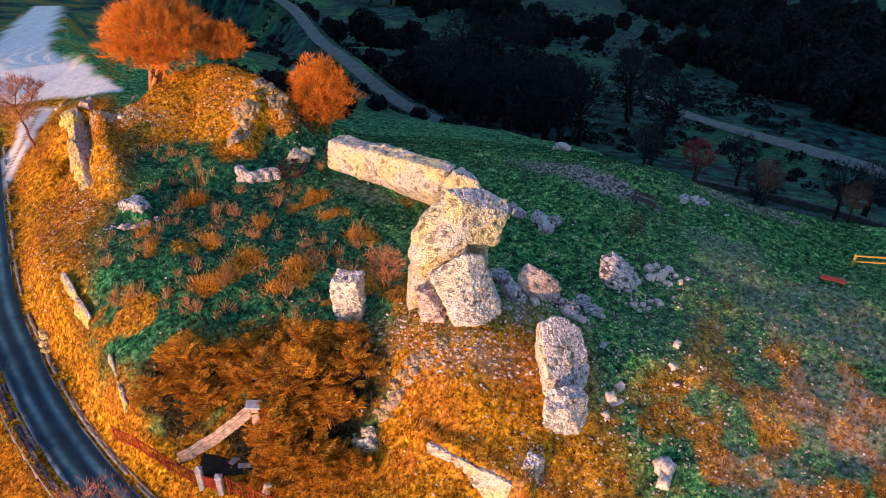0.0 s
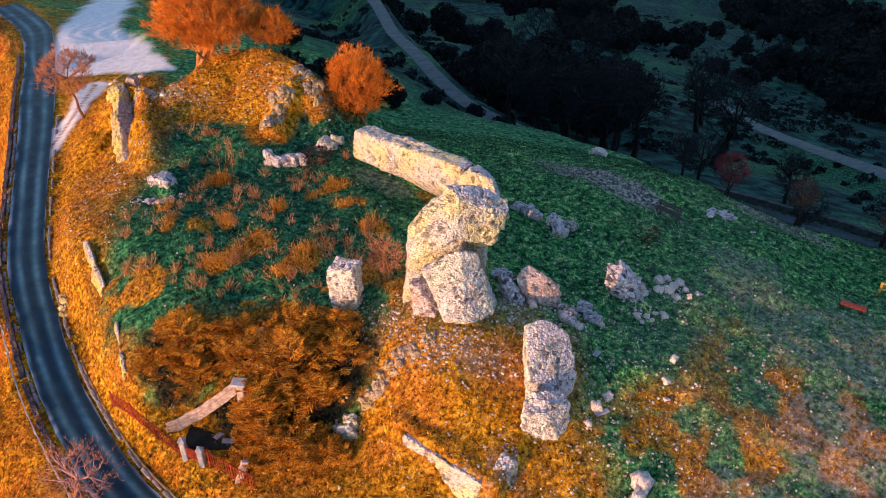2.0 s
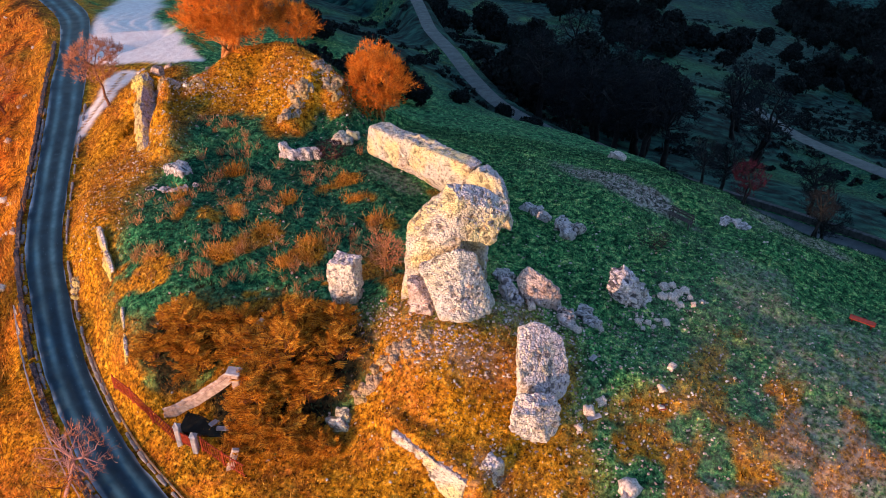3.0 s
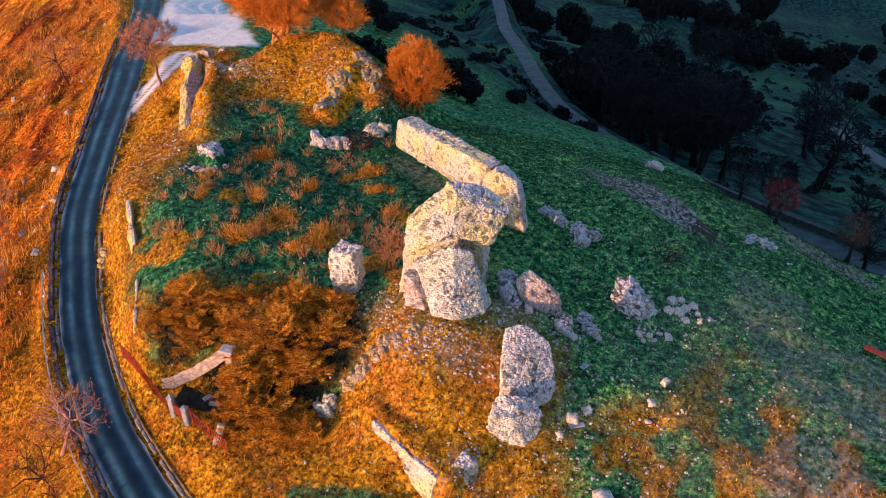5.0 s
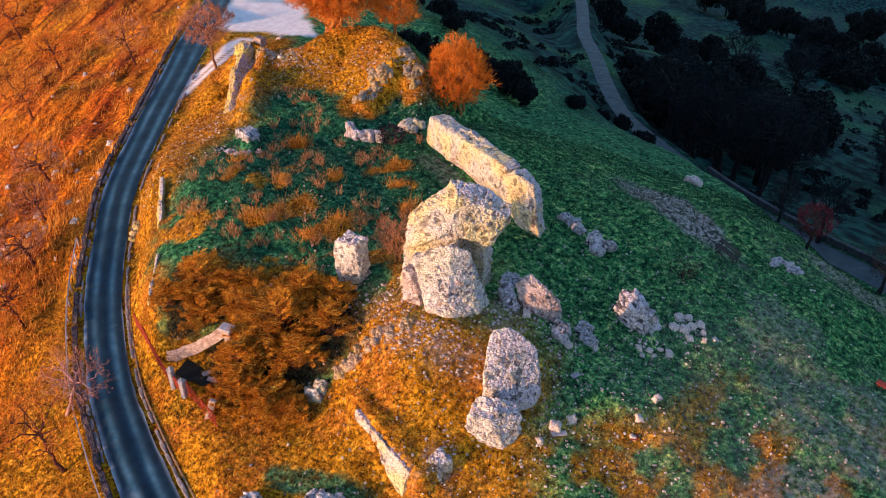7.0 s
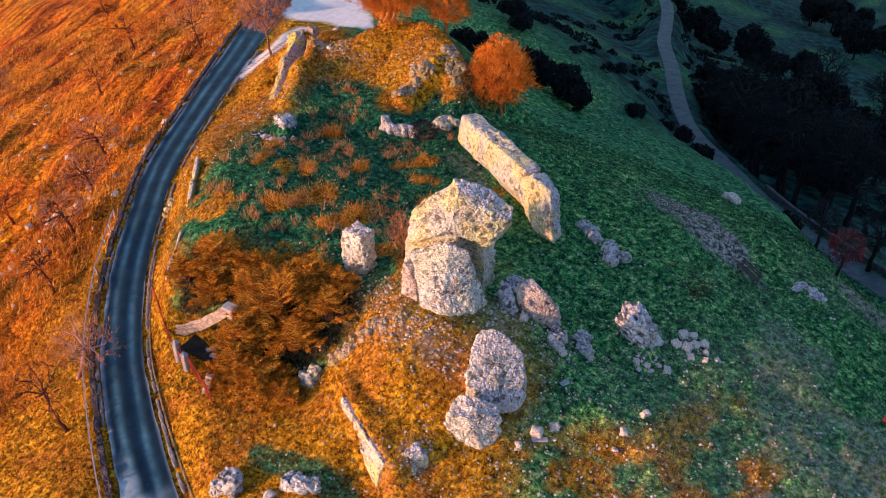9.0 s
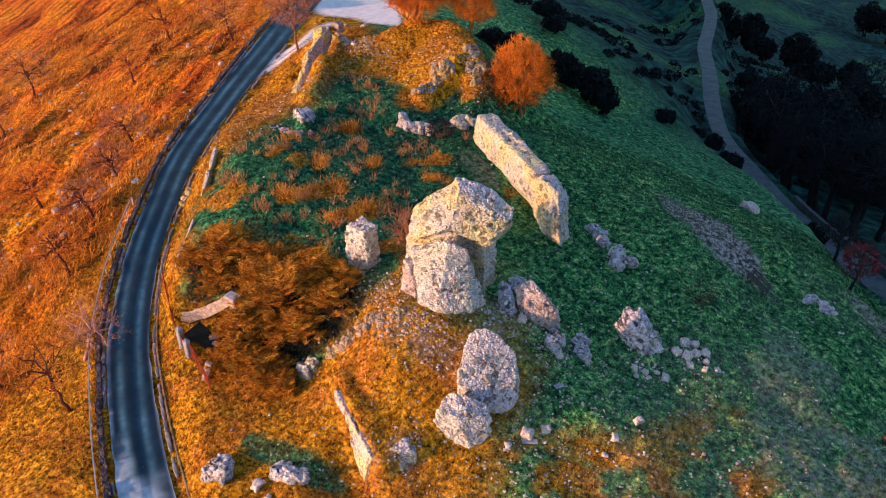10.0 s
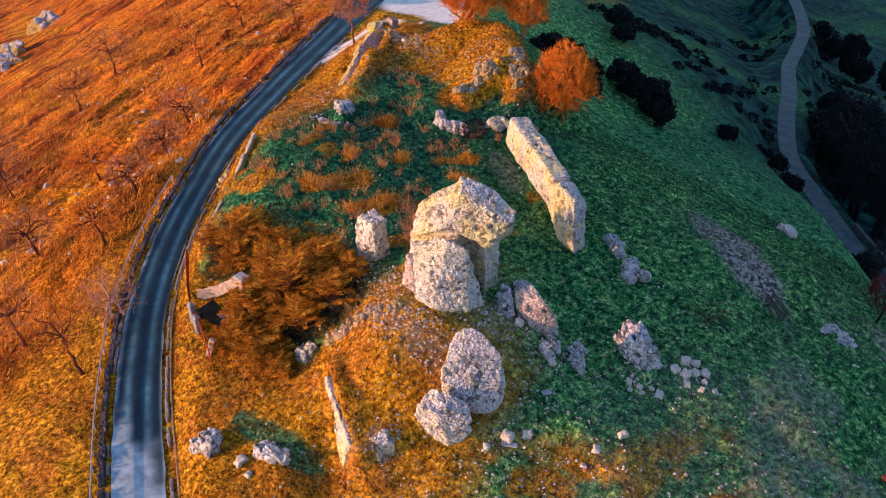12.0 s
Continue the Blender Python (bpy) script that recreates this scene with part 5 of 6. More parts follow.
for x, y, seed, radius, height in [(-7.4, 33.6, 51, 2.6, 2.6), (-9.3, 34.3, 52, 1.9, 2.0), (-5.6, 32.4, 53, 1.8, 1.9), (-8.2, 31.4, 54, 2.0, 2.0), (-6.2, 30.2, 55, 1.7, 1.5), (-4.6, 34.4, 56, 1.6, 1.6),
                                   (-6.9, 36.0, 57, 1.7, 1.7), (-13.6, 35.4, 58, 1.9, 1.8), (-15.0, 34.0, 59, 1.5, 1.4), (-12.4, 33.6, 60, 1.6, 1.3), (-10.6, 36.2, 61, 1.4, 1.1), (-8.4, 29.6, 62, 1.5, 1.2), (-8.5, 31.5, 63, 1.6, 2.5), (-5.0, 36.2, 64, 1.3, 1.2), (-10.8, 34.6, 65, 1.3, 1.3), (-8.3, 30.9, 66, 1.5, 2.9), (-7.7, 29.9, 67, 1.2, 2.1)]:
    thicket(x, y, seed, radius, height)
rng = np.random.default_rng(63)
for k in range(24):
    x, y = rng.uniform(-10, -3.6), rng.uniform(29.3, 36.8)
    if k > 18:
        x, y = rng.uniform(-16, -11), rng.uniform(32.6, 36.4)
    thicket(x, y, 70 + k, rng.uniform(0.8, 1.3), rng.uniform(0.6, 1.3), "low feathery orange-brown juniper shrub")


# ---- grass ----
def blades(n, box, seed, length, width, mat, name, label, chance, lean=0.35, wind=(0.0, 0.0), clump=1):
    """Blades as thin quads standing on the ground where chance(x, y) allows."""
    rng = np.random.default_rng(seed)
    m = max(1, n // clump)
    x, y = rng.uniform(box[0], box[1], m), rng.uniform(box[2], box[3], m)
    keep = rng.uniform(0, 1, m) < chance(x, y)
    x, y = np.repeat(x[keep], clump), np.repeat(y[keep], clump)
    k = len(x)
    if clump > 1:
        x, y = x + rng.normal(0, 0.11, k), y + rng.normal(0, 0.11, k)
    z = ground_z(x, y) - 0.03
    size = length * rng.uniform(0.5, 1.25, k)
    w = rng.uniform(0, 2 * math.pi, k)
    foot = np.stack([x, y, z], 1)
    tip = foot + np.stack([(rng.normal(0, lean, k) + wind[0]) * size, (rng.normal(0, lean, k) + wind[1]) * size, size], 1)
    side = np.stack([np.cos(w), np.sin(w), 0 * w], 1) * (width * rng.uniform(0.6, 1.3, k))[:, None]
    v = np.stack([foot - side, foot + side, tip + side * 0.25, tip - side * 0.25], 1).reshape(-1, 3)
    ob = new(name, mesh_of(name, v, np.arange(k * 4).reshape(-1, 4), mat))
    return tagged(ob, label, "grass", kind="stuff")


def off_road(x, y):
    ok = np.ones(len(x))
    for line, soft in PATHS[:4]:
        d, hgt, half = near_path(line, x, y)
        ok *= d > half + 0.35
    return ok


GREEN_BLADE = tinted("green_grass", [(0.0, (0.003, 0.02, 0.014)), (0.55, (0.018, 0.10, 0.045)), (1.0, (0.18, 0.34, 0.15))], 1.1, (0.3, 0.35, 0.4))
ORANGE_BLADE = tinted("dry_grass", [(0.0, (0.06, 0.014, 0.002)), (0.5, (0.44, 0.15, 0.009)), (1.0, (0.95, 0.50, 0.08))], 1.1, (0.4, 0.4, 0.4))
# green and orange blades follow the same painted split of shade and sun
blades(230000, (-24, 30, 22, 68), 201, 0.15, 0.020, GREEN_BLADE, "green_grass", "short green grass of the plateau", lambda x, y: (1 - lit_orange(x, y)) * off_road(x, y))
blades(300000, (-34, 26, 20, 68), 202, 0.17, 0.018, ORANGE_BLADE, "dry_grass", "orange grass on the mound and verges, dry and coloured as sunlit", lambda x, y: lit_orange(x, y) ** 1.5 * off_road(x, y), 0.45)
SLOPE_BLADE = tinted("slope_grass", [(0.0, (0.16, 0.035, 0.006)), (0.5, (0.60, 0.20, 0.020)), (1.0, (0.98, 0.46, 0.08))], 2.5, (0.6, 0.5, 0.5))
blades(170000, (-95, -20, 14, 92), 203, 0.42, 0.024, SLOPE_BLADE, "slope_grass", "long orange grass lying over on the slope", lambda x, y: (1 - step(-30, -27, x + 0.45 * (y - 42))) * off_road(x, y) * step(-0.5, 0.2, fbm(x / 4, y / 4, 0, 3, 8)), 0.5, (-0.3, 0.9), 6)


def straw(seed, n=46, high=0.75, spread=0.17):
    rng = np.random.default_rng(seed)
    a = np.stack([rng.normal(0, spread, n), rng.normal(0, spread, n), np.full(n, -0.05)], 1)
    b = a + np.stack([rng.normal(0, 0.2, n), rng.normal(0, 0.2, n), high * rng.uniform(0.5, 1.1, n)], 1)
    v, f = prisms(a, b, 0.010, 0.005)
    return mesh_of("grass_tuft", v, f, STRAW)


TUFTS = [straw(300 + k, 16 + 3 * k, 0.50 + 0.07 * k, 0.12) for k in range(5)]
rng = np.random.default_rng(9)
made = 0
while made < 190:
    x, y = rng.uniform(-22, -2), rng.uniform(38, 58)
    if vnoise(np.array([x / 2.1]), np.array([y / 2.1]), 0, 3)[0] < -0.05 or not -21 < x + 0.25 * (y - 44) < -4 + 0.0 * y:
        continue
    ob = new("grass_tuft", TUFTS[int(rng.integers(5))])
    ob.matrix_basis = pose(x, y, gz(x, y), 0, 0, rng.uniform(0, 360)) @ Matrix.Scale(rng.uniform(0.55, 1.15), 4)
    tagged(ob, "tall tuft of pink-brown straw in green turf", "grass", "straw tufts")
    made += 1
big = new("grass_clump", straw(320, 420, 0.95, 0.42))
big.matrix_basis = pose(-16.4, 51.0, gz(-16.4, 51.0))
big.data.materials[0] = ORANGE_BLADE
tagged(big, "large round clump of orange grass in the hollow", "grass")
FLAME = tinted("orange_straw", [(0.0, (0.42, 0.12, 0.012)), (0.5, (0.86, 0.34, 0.045)), (1.0, (1.0, 0.54, 0.13))], 0.6)
CLUMP_MESHES = [straw(330 + k, 60, 0.6, 0.3) for k in range(3)]
for me in CLUMP_MESHES:
    me.materials[0] = FLAME
for cx, cy, long, wide, turn in CLUMPS:
    for k in range(int(3 * long * wide) + 2):
        a, b = long * rng.uniform(-0.8, 0.8), wide * rng.uniform(-0.8, 0.8)
        x, y = cx + a * math.cos(turn) - b * math.sin(turn), cy + a * math.sin(turn) + b * math.cos(turn)
        ob = new("grass_clump", CLUMP_MESHES[int(rng.integers(3))])
        ob.matrix_basis = pose(x, y, gz(x, y), 0, 0, rng.uniform(0, 360)) @ Matrix.Scale(rng.uniform(0.6, 1.2), 4)
        tagged(ob, "clump of orange dry grass in green turf", "grass", "orange grass clumps")


# ---- stones ----

def rock_mesh(seed, sx=1.0, sy=0.8, sz=0.7, n=7, mat=None):
    p, f, j = hewn([(-sx, -sy, 0), (sx, -sy, 0), (sx, sy, 0), (-sx, sy, 0)], [(-sx * .7, -sy * .8, 2 * sz), (sx * .75, -sy * .7, 1.8 * sz), (sx * .7, sy * .75, 2 * sz), (-sx * .8, sy * .7, 1.7 * sz)], n, 0.10, 0.34 * sx, 3.0, 0.02, seed, sx * 0.7)
    return mesh_of("stone", p, f, mat or PALE_STONE, False, {"joint": j * 0})


PEBBLES = [rock_mesh(400 + k, 0.5, 0.32 + 0.05 * (k % 4), 0.26 + 0.04 * (k % 3), 4) for k in range(8)]


def stone(x, y, size, seed, label="pale loose stone lying in the grass", z=None, flat=1.0, group="loose stones"):
    rng = random.Random(seed)
    ob = new("stone", PEBBLES[seed % 8])
    ob.matrix_basis = pose(x, y, (gz(x, y) if z is None else z) - 0.12 * size, rng.uniform(-12, 12), rng.uniform(-12, 12), rng.uniform(0, 360)) @ Matrix.Diagonal((size, size, size * flat, 1))
    return tagged(ob, label, "stone", group)


for x, y, size in [(10.9, 29.9, 1.15), (10.75, 29.2, 0.8), (12.8, 37.7, 0.5), (12.3, 36.1, 0.45), (12.3, 35.05, 0.4), (-11.2, 37.0, 0.7), (-1.4, 24.5, 0.7), (0.3, 25.9, 0.6), (-0.4, 24.2, 0.35), (7.6, 38.7, 0.5), (8.9, 39.6, 0.4),
                    (5.0, 39.2, 0.6), (-5.0, 36.8, 0.6), (-9.6, 35.2, 1.1), (-9.5, 36.3, 0.7), (29.6, 67.2, 1.8), (9.5, 65.8, 1.3), (8.6, 33.7, 0.6), (8.2, 32.5, 0.4), (9.2, 34.5, 0.5), (-4.9, 53.2, 0.4), (-13.9, 53.8, 0.5), (12.6, 41.7, 0.5), (13.0, 43.8, 0.6), (13.4, 43.2, 0.5), (14.0, 44.0, 0.4), (12.5, 44.6, 0.7), (13.0, 44.9, 0.55), (13.7, 44.6, 0.6), (13.3, 44.2, 0.5), (12.4, 43.6, 0.55), (14.2, 43.4, 0.35), (14.7, 43.9, 0.4), (11.6, 41.3, 0.35), (11.0, 41.2, 0.4), (11.9, 41.1, 0.3), (12.1, 41.7, 0.35), (11.3, 40.8, 0.25), (-9.2, 36.8, 0.5), (-8.9, 36.0, 0.45), (-6.4, 36.9, 0.5)]:
    stone(x, y, size, int(abs(x * 31 + y * 17)))


def rubble(n, spots, seed, name, label, low=0.05, high=0.2):
    """Many small loose stones in one heap or scatter."""
    rng = np.random.default_rng(seed)
    shape = []
    for k in range(6):
        me = PEBBLES[k]
        v = np.array([c.co for c in me.vertices])
        f = np.array([list(q.vertices) for q in me.polygons])
        shape.append((v, f))
    verts, faces, at = [], [], 0
    weights = np.array([s[4] for s in spots], float)
    pick = rng.choice(len(spots), n, p=weights / weights.sum())
    xs = np.array([spots[i][0] for i in pick]) + rng.normal(0, 1, n) * np.array([spots[i][2] for i in pick])
    ys = np.array([spots[i][1] for i in pick]) + rng.normal(0, 1, n) * np.array([spots[i][3] for i in pick])
    zs = ground_z(xs, ys)
    keep = off_road(xs, ys) > 0
    for x, y, z in zip(xs[keep], ys[keep], zs[keep]):
        v, f = shape[int(rng.integers(6))]
        s = low + (high - low) * rng.uniform() ** 2.5
        w = rng.uniform(0, 2 * math.pi)
        c, d = math.cos(w), math.sin(w)
        verts.append(np.stack([(v[:, 0] * c - v[:, 1] * d), (v[:, 0] * d + v[:, 1] * c), (v[:, 2] - 0.1) * 0.7], 1) * s * 2 + (x, y, z))
        faces.append(f + at)
        at += len(v)
    ob = new(name, mesh_of(name, np.concatenate(verts), np.concatenate(faces), PALE_STONE, False))
    return tagged(ob, label, "rubble", kind="stuff")


rubble(2000, [(2.2, 34.3, 1.6, 0.7, 3), (0.2, 34.6, 1.2, 0.7, 2), (-1.5, 36.0, 1.3, 1.0, 1.5), (-2.6, 37.0, 1.0, 0.8, 1), (3.6, 38.2, 1.0, 1.2, 2.0), (5.4, 38.4, 1.4, 0.9, 1.6), (7.8, 39.4, 1.3, 0.8, 0.9), (8.3, 34.0, 1.0, 1.6, 1), (2, 31.5, 2.2, 1.5, 0.2), (4.6, 29.3, 0.7, 0.6, 0.6), (-1.0, 26.4, 1.2, 0.5, 0.4),
              (11.4, 41.5, 0.7, 0.4, 0.7), (13.2, 43.6, 0.7, 0.7, 0.7), (7.6, 36.6, 1.2, 1.2, 0.6), (-4.8, 37.4, 0.6, 0.4, 0.5)], 500, "rubble", "scattered pale rubble round the fallen masonry", 0.016, 0.10)
rubble(7500, [(8, 36, 9, 8, 2.4), (16, 40, 6, 7, 2.4), (12, 32, 5, 4, 1.2), (6, 30, 5, 3, 1), (-24.5, 54, 1.6, 5, 1.4), (-24, 46, 2, 5, 0.5), (-14, 61, 3, 1.6, 1.4), (-24, 61.2, 2.2, 0.6, 1.2), (-12, 45, 6, 6, 0.6)], 501, "scattered_stones", "small pale stones scattered through the grass", 0.016, 0.085)
rubble(260, [(-50, 60, 16, 14, 1), (-38, 40, 6, 8, 1)], 502, "slope_stones", "pale stones lying on the orange slope", 0.08, 0.4)


# single stones standing proud of the masonry lumps
STUDS = {}
for mat in (STONE, CREAM_STONE, GREY_STONE, PINK_STONE):
    STUDS[mat.name] = [rock_mesh(430 + k, 0.5, 0.34 + 0.04 * (k % 3), 0.2, 3, mat) for k in range(6)]
for ob in [o for o in scene.objects if o.get("group") == "fallen tower masonry"]:
    me, rng = ob.data, random.Random(len(ob.data.vertices))
    big = "boulder" in ob.name
    count = 24 if big else 40
    for k in range(count):
        v = me.vertices[rng.randrange(len(me.vertices))]
        if v.normal.z < -0.3 or v.co.z < 0.25:
            continue
        size = rng.uniform(0.16, 0.30) * (1.3 if big else 1.0)
        m = Matrix.Translation(v.co - v.normal * size * 0.10) @ v.normal.to_track_quat("Z", "Y").to_matrix().to_4x4() @ pose(0, 0, 0, 0, 0, rng.uniform(0, 360)) @ Matrix.Scale(size, 4)
        part("stone", STUDS[me.materials[0].name][rng.randrange(6)], ob, at=m)


# ---- small built things ----
def bar(a, b, w, d=None, bevel=0.0):
    """A squared bar from a to b, w wide and d deep."""
    a, b = Vector(a), Vector(b)
    d = d or w
    bm = bmesh.new()
    bmesh.ops.create_cube(bm, size=1.0)
    bmesh.ops.scale(bm, vec=(w, d, (b - a).length), verts=bm.verts)
    if bevel:
        bmesh.ops.bevel(bm, geom=bm.edges[:], offset=bevel, segments=1, affect="EDGES")
    bmesh.ops.transform(bm, matrix=Matrix.Translation((a + b) / 2) @ (b - a).to_track_quat("Z", "Y").to_matrix().to_4x4(), verts=bm.verts)
    return bm


def solid(name, bm, mat, parent=None, label=""):
    me = bpy.data.meshes.new(name)
    bm.to_mesh(me)
    bm.free()
    me.materials.append(mat)
    return part(name, me, parent, label)


RUST = plain_material("red_rusted_iron", (0.16, 0.016, 0.008), (0.36, 0.04, 0.016), 0.2, 0.6, 0.3, 0.4)
WEATHERED = plain_material("weathered_wood", (0.03, 0.025, 0.025), (0.10, 0.08, 0.075), 0.12, 0.85)
YELLOW = plain_material("ochre_painted_timber", (0.42, 0.19, 0.02), (0.70, 0.36, 0.05), 0.3, 0.7)
PLASTER = plain_material("pink_plaster", (0.24, 0.15, 0.13), (0.56, 0.40, 0.36), 0.22, 0.9, 0.8)
CAP = plain_material("grey_coping", (0.30, 0.25, 0.28), (0.52, 0.45, 0.48), 0.25)

# ruined hut: a wall with a sloping top that climbs to a pier
hut = thing("ruined_hut", pose(0, 0, 0), "roofless plastered hut wall with a sloping pale coping", "ruin")
wall = bmesh.new()
low, high = [], []
for k in range(15):
    t = k / 14
    x, y = -13.5 + 4.0 * t, 31.2 + 0.45 * t
    top = -1.25 + 3.15 * t ** 1.25 + 0.09 * float(vnoise(t * 6, 0.0, 0, 5))
    low.append((x, y, gz(x, y) - 0.4))
    high.append((x, y, max(top, gz(x, y) + 0.25)))
rings = []
for k in range(15):
    p, q = high[k], low[k]
    base = max(q[2], p[2] - 0.55)
    rings.append([wall.verts.new(c) for c in ((p[0], p[1] - 0.15, base), (p[0], p[1] + 0.15, base), (p[0], p[1] + 0.15, p[2]), (p[0], p[1] - 0.15, p[2]))])
for a, b in zip(rings[:-1], rings[1:]):
    for i in range(4):
        j = (i + 1) % 4
        wall.faces.new((a[i], a[j], b[j], b[i]))
wall.faces.new(rings[0][::-1])
wall.faces.new(rings[-1])
solid("wall", wall, PLASTER, hut)
# near-black slab laid where the wall's shade fills the hut
HUT_SHADE = plain_material("hut_shade_black", (0.006, 0.007, 0.006), (0.022, 0.020, 0.016), 0.3)
solid("floor", bar((-11.0, 30.9, gz(-11.0, 30.4) - 0.25), (-11.0, 30.9, gz(-11.0, 30.4) + 0.12), 2.6, 1.6), HUT_SHADE, hut, "near-black floor slab in place of the hut's shade")
for k in range(0, 14, 2):
    a, b = high[k], high[k + 2]
    solid("coping", bar((a[0], a[1], a[2] + 0.04), (b[0] + 0.06, b[1], b[2] + 0.05), 0.09, 0.36 + 0.06 * (k % 4 == 0), 0.03), PLASTER, hut, "pale coping stone")
solid("pier", bar((-9.3, 31.7, gz(-9.3, 31.7) - 0.4), (-9.3, 31.7, 1.9), 0.42, 0.42, 0.05), PLASTER, hut, "square plastered pier")
solid("pier_cap", bar((-9.35, 31.7, 1.91), (-9.35, 31.7, 2.04), 0.75, 0.6, 0.04), CAP, hut, "flat grey cap slab")
z = gz(-8.8, 28.5)
solid("leaning_slab", bar((-8.9, 28.3, z - 0.2), (-8.4, 28.5, z + 1.4), 0.2, 0.35, 0.03), PLASTER, hut, "leaning plastered end of a wall")

# gate between two pale posts, rusted fence to both sides
gate = thing("gate", pose(0, 0, 0), "rusted red iron gate between two pale stone posts", "gate")
for x, y in ((-12.05, 29.68), (-10.98, 29.22)):
    z = gz(x, y)
    solid("gate_post", bar((x, y, z - 0.3), (x, y, -0.42), 0.30, 0.34, 0.04), CAP, gate, "pale squared stone post")
    top = bmesh.new()
    bmesh.ops.create_cone(top, cap_ends=True, segments=4, radius1=0.26, radius2=0.03, depth=0.22)
    bmesh.ops.transform(top, matrix=pose(x, y, -0.31, 0, 0, 45), verts=top.verts)
    solid("post_cap", top, CAP, gate)
z0, z1 = gz(-11.9, 29.6), gz(-11.1, 29.3)
for up in (0.15, 0.8):
    solid("gate_rail", bar((-11.9, 29.62, z0 + up), (-11.12, 29.28, z1 + up), 0.05), RUST, gate)
for k in range(8):
    t = (k + 0.5) / 8
    x, y, z = -11.9 + 0.78 * t, 29.62 - 0.34 * t, z0 + (z1 - z0) * t
    solid("gate_bar", bar((x, y, z + 0.1), (x, y, z + 0.9), 0.06), RUST, gate)


def iron_fence(points, label):
    ob = thing("fence", pose(0, 0, 0), label, "fence", "rusted fences")
    for (x0, y0), (x1, y1) in zip(points[:-1], points[1:]):
        z0, z1 = gz(x0, y0), gz(x1, y1)
        solid("post", bar((x0, y0, z0 - 0.3), (x0, y0, z0 + 1.15), 0.08), RUST, ob)
        for up in (0.25, 1.0):
            solid("rail", bar((x0, y0, z0 + up), (x1, y1, z1 + up), 0.045), RUST, ob)
        k = int(math.hypot(x1 - x0, y1 - y0) / 0.16)
        for i in range(1, k):
            t = i / k
            x, y, z = x0 + (x1 - x0) * t, y0 + (y1 - y0) * t, z0 + (z1 - z0) * t
            solid("bar", bar((x, y, z + 0.05), (x, y, z + 1.1), 0.03), RUST, ob)
    return ob


iron_fence([(-17.5, 33.3), (-15.8, 32.1), (-14.1, 30.9), (-12.3, 29.75)], "rusted red iron fence beside the lane")
iron_fence([(-10.6, 29.2), (-9.2, 28.5), (-7.8, 27.8)], "rusted red iron fence below the thicket")

# bench on the brow
bench = thing("bench", pose(13.8, 53.4, gz(13.8, 53.4), 0, 0, -35), "weathered dark wooden bench facing the valley", "bench")
for x in (-0.75, 0.75):
    solid("leg", bar((x, -0.16, -0.1), (x, -0.16, 0.43), 0.08, 0.08, 0.01), WEATHERED, bench)
    solid("leg", bar((x, 0.20, -0.1), (x, 0.27, 0.88), 0.08, 0.08, 0.01), WEATHERED, bench)
for y in (-0.16, -0.02, 0.12):
    solid("seat_slat", bar((-0.92, y, 0.45), (0.92, y, 0.45), 0.11, 0.04, 0.008), WEATHERED, bench)
for z in (0.62, 0.80):
    solid("back_slat", bar((-0.92, 0.21 + 0.05 * z, z), (0.92, 0.21 + 0.05 * z, z), 0.04, 0.12, 0.008), WEATHERED, bench)

# ochre timber rail and a plank seat by the brow
rail = thing("rail_fence", pose(0, 0, 0), "ochre painted timber rail fence on the turf", "fence")
ends = [(26.7, 48.0), (28.6, 47.2), (30.5, 46.4)]
for x, y in ends:
    solid("post", bar((x, y, gz(x, y) - 0.3), (x, y, gz(x, y) + 1.0), 0.13, 0.13, 0.015), YELLOW, rail)
for (x0, y0), (x1, y1) in zip(ends[:-1], ends[1:]):
    for up in (0.45, 0.9):
        solid("rail", bar((x0, y0, gz(x0, y0) + up), (x1, y1, gz(x1, y1) + up), 0.11, 0.07, 0.01), YELLOW, rail)
x, y = 24.3, 45.3
seat = thing("plank_seat", pose(x, y, gz(x, y), 0, 0, -22), "low red-brown plank seat on the turf", "bench")
solid("plank", bar((-0.75, 0, 0.4), (0.75, 0, 0.4), 0.4, 0.07, 0.01), RUST, seat)
for k in (-0.55, 0.55):
    solid("leg", bar((k, 0, -0.1), (k, 0, 0.38), 0.1, 0.3, 0.01), RUST, seat)

# lane edges: kerb stones and rails
d = np.gradient(UPPER[:, :2], axis=0)
run = np.concatenate([[0], np.cumsum(np.hypot(*np.diff(UPPER[:, :2], axis=0).T))])


def lane_point(s, side):
    """A place s metres along the lane, side metres to the left of its middle."""
    i = min(int(np.searchsorted(run, s)), len(UPPER) - 1)
    w = d[i] / np.hypot(*d[i])
    return UPPER[i, 0] - w[1] * side, UPPER[i, 1] + w[0] * side, UPPER[i, 2], math.degrees(math.atan2(w[1], w[0])), UPPER[i, 3]


kerb_line = thing("kerb", pose(0, 0, 0), "worn pale kerb stones along the lane", "kerb", kind="structure")
stones = []
for k in range(4):
    p, f, j = hewn([(-0.46, -0.10, -0.15), (0.46, -0.10, -0.15), (0.46, 0.10, -0.15), (-0.46, 0.10, -0.15)], [(-0.45, -0.09, 0.05), (0.45, -0.08, 0.08), (0.45, 0.09, 0.04), (-0.45, 0.08, 0.07)], 4, 0.15, 0.09, 9, 0, 60 + k)
    stones.append(mesh_of("kerb_stone", p, f, KERB))
rng = random.Random(4)
s = 2.0
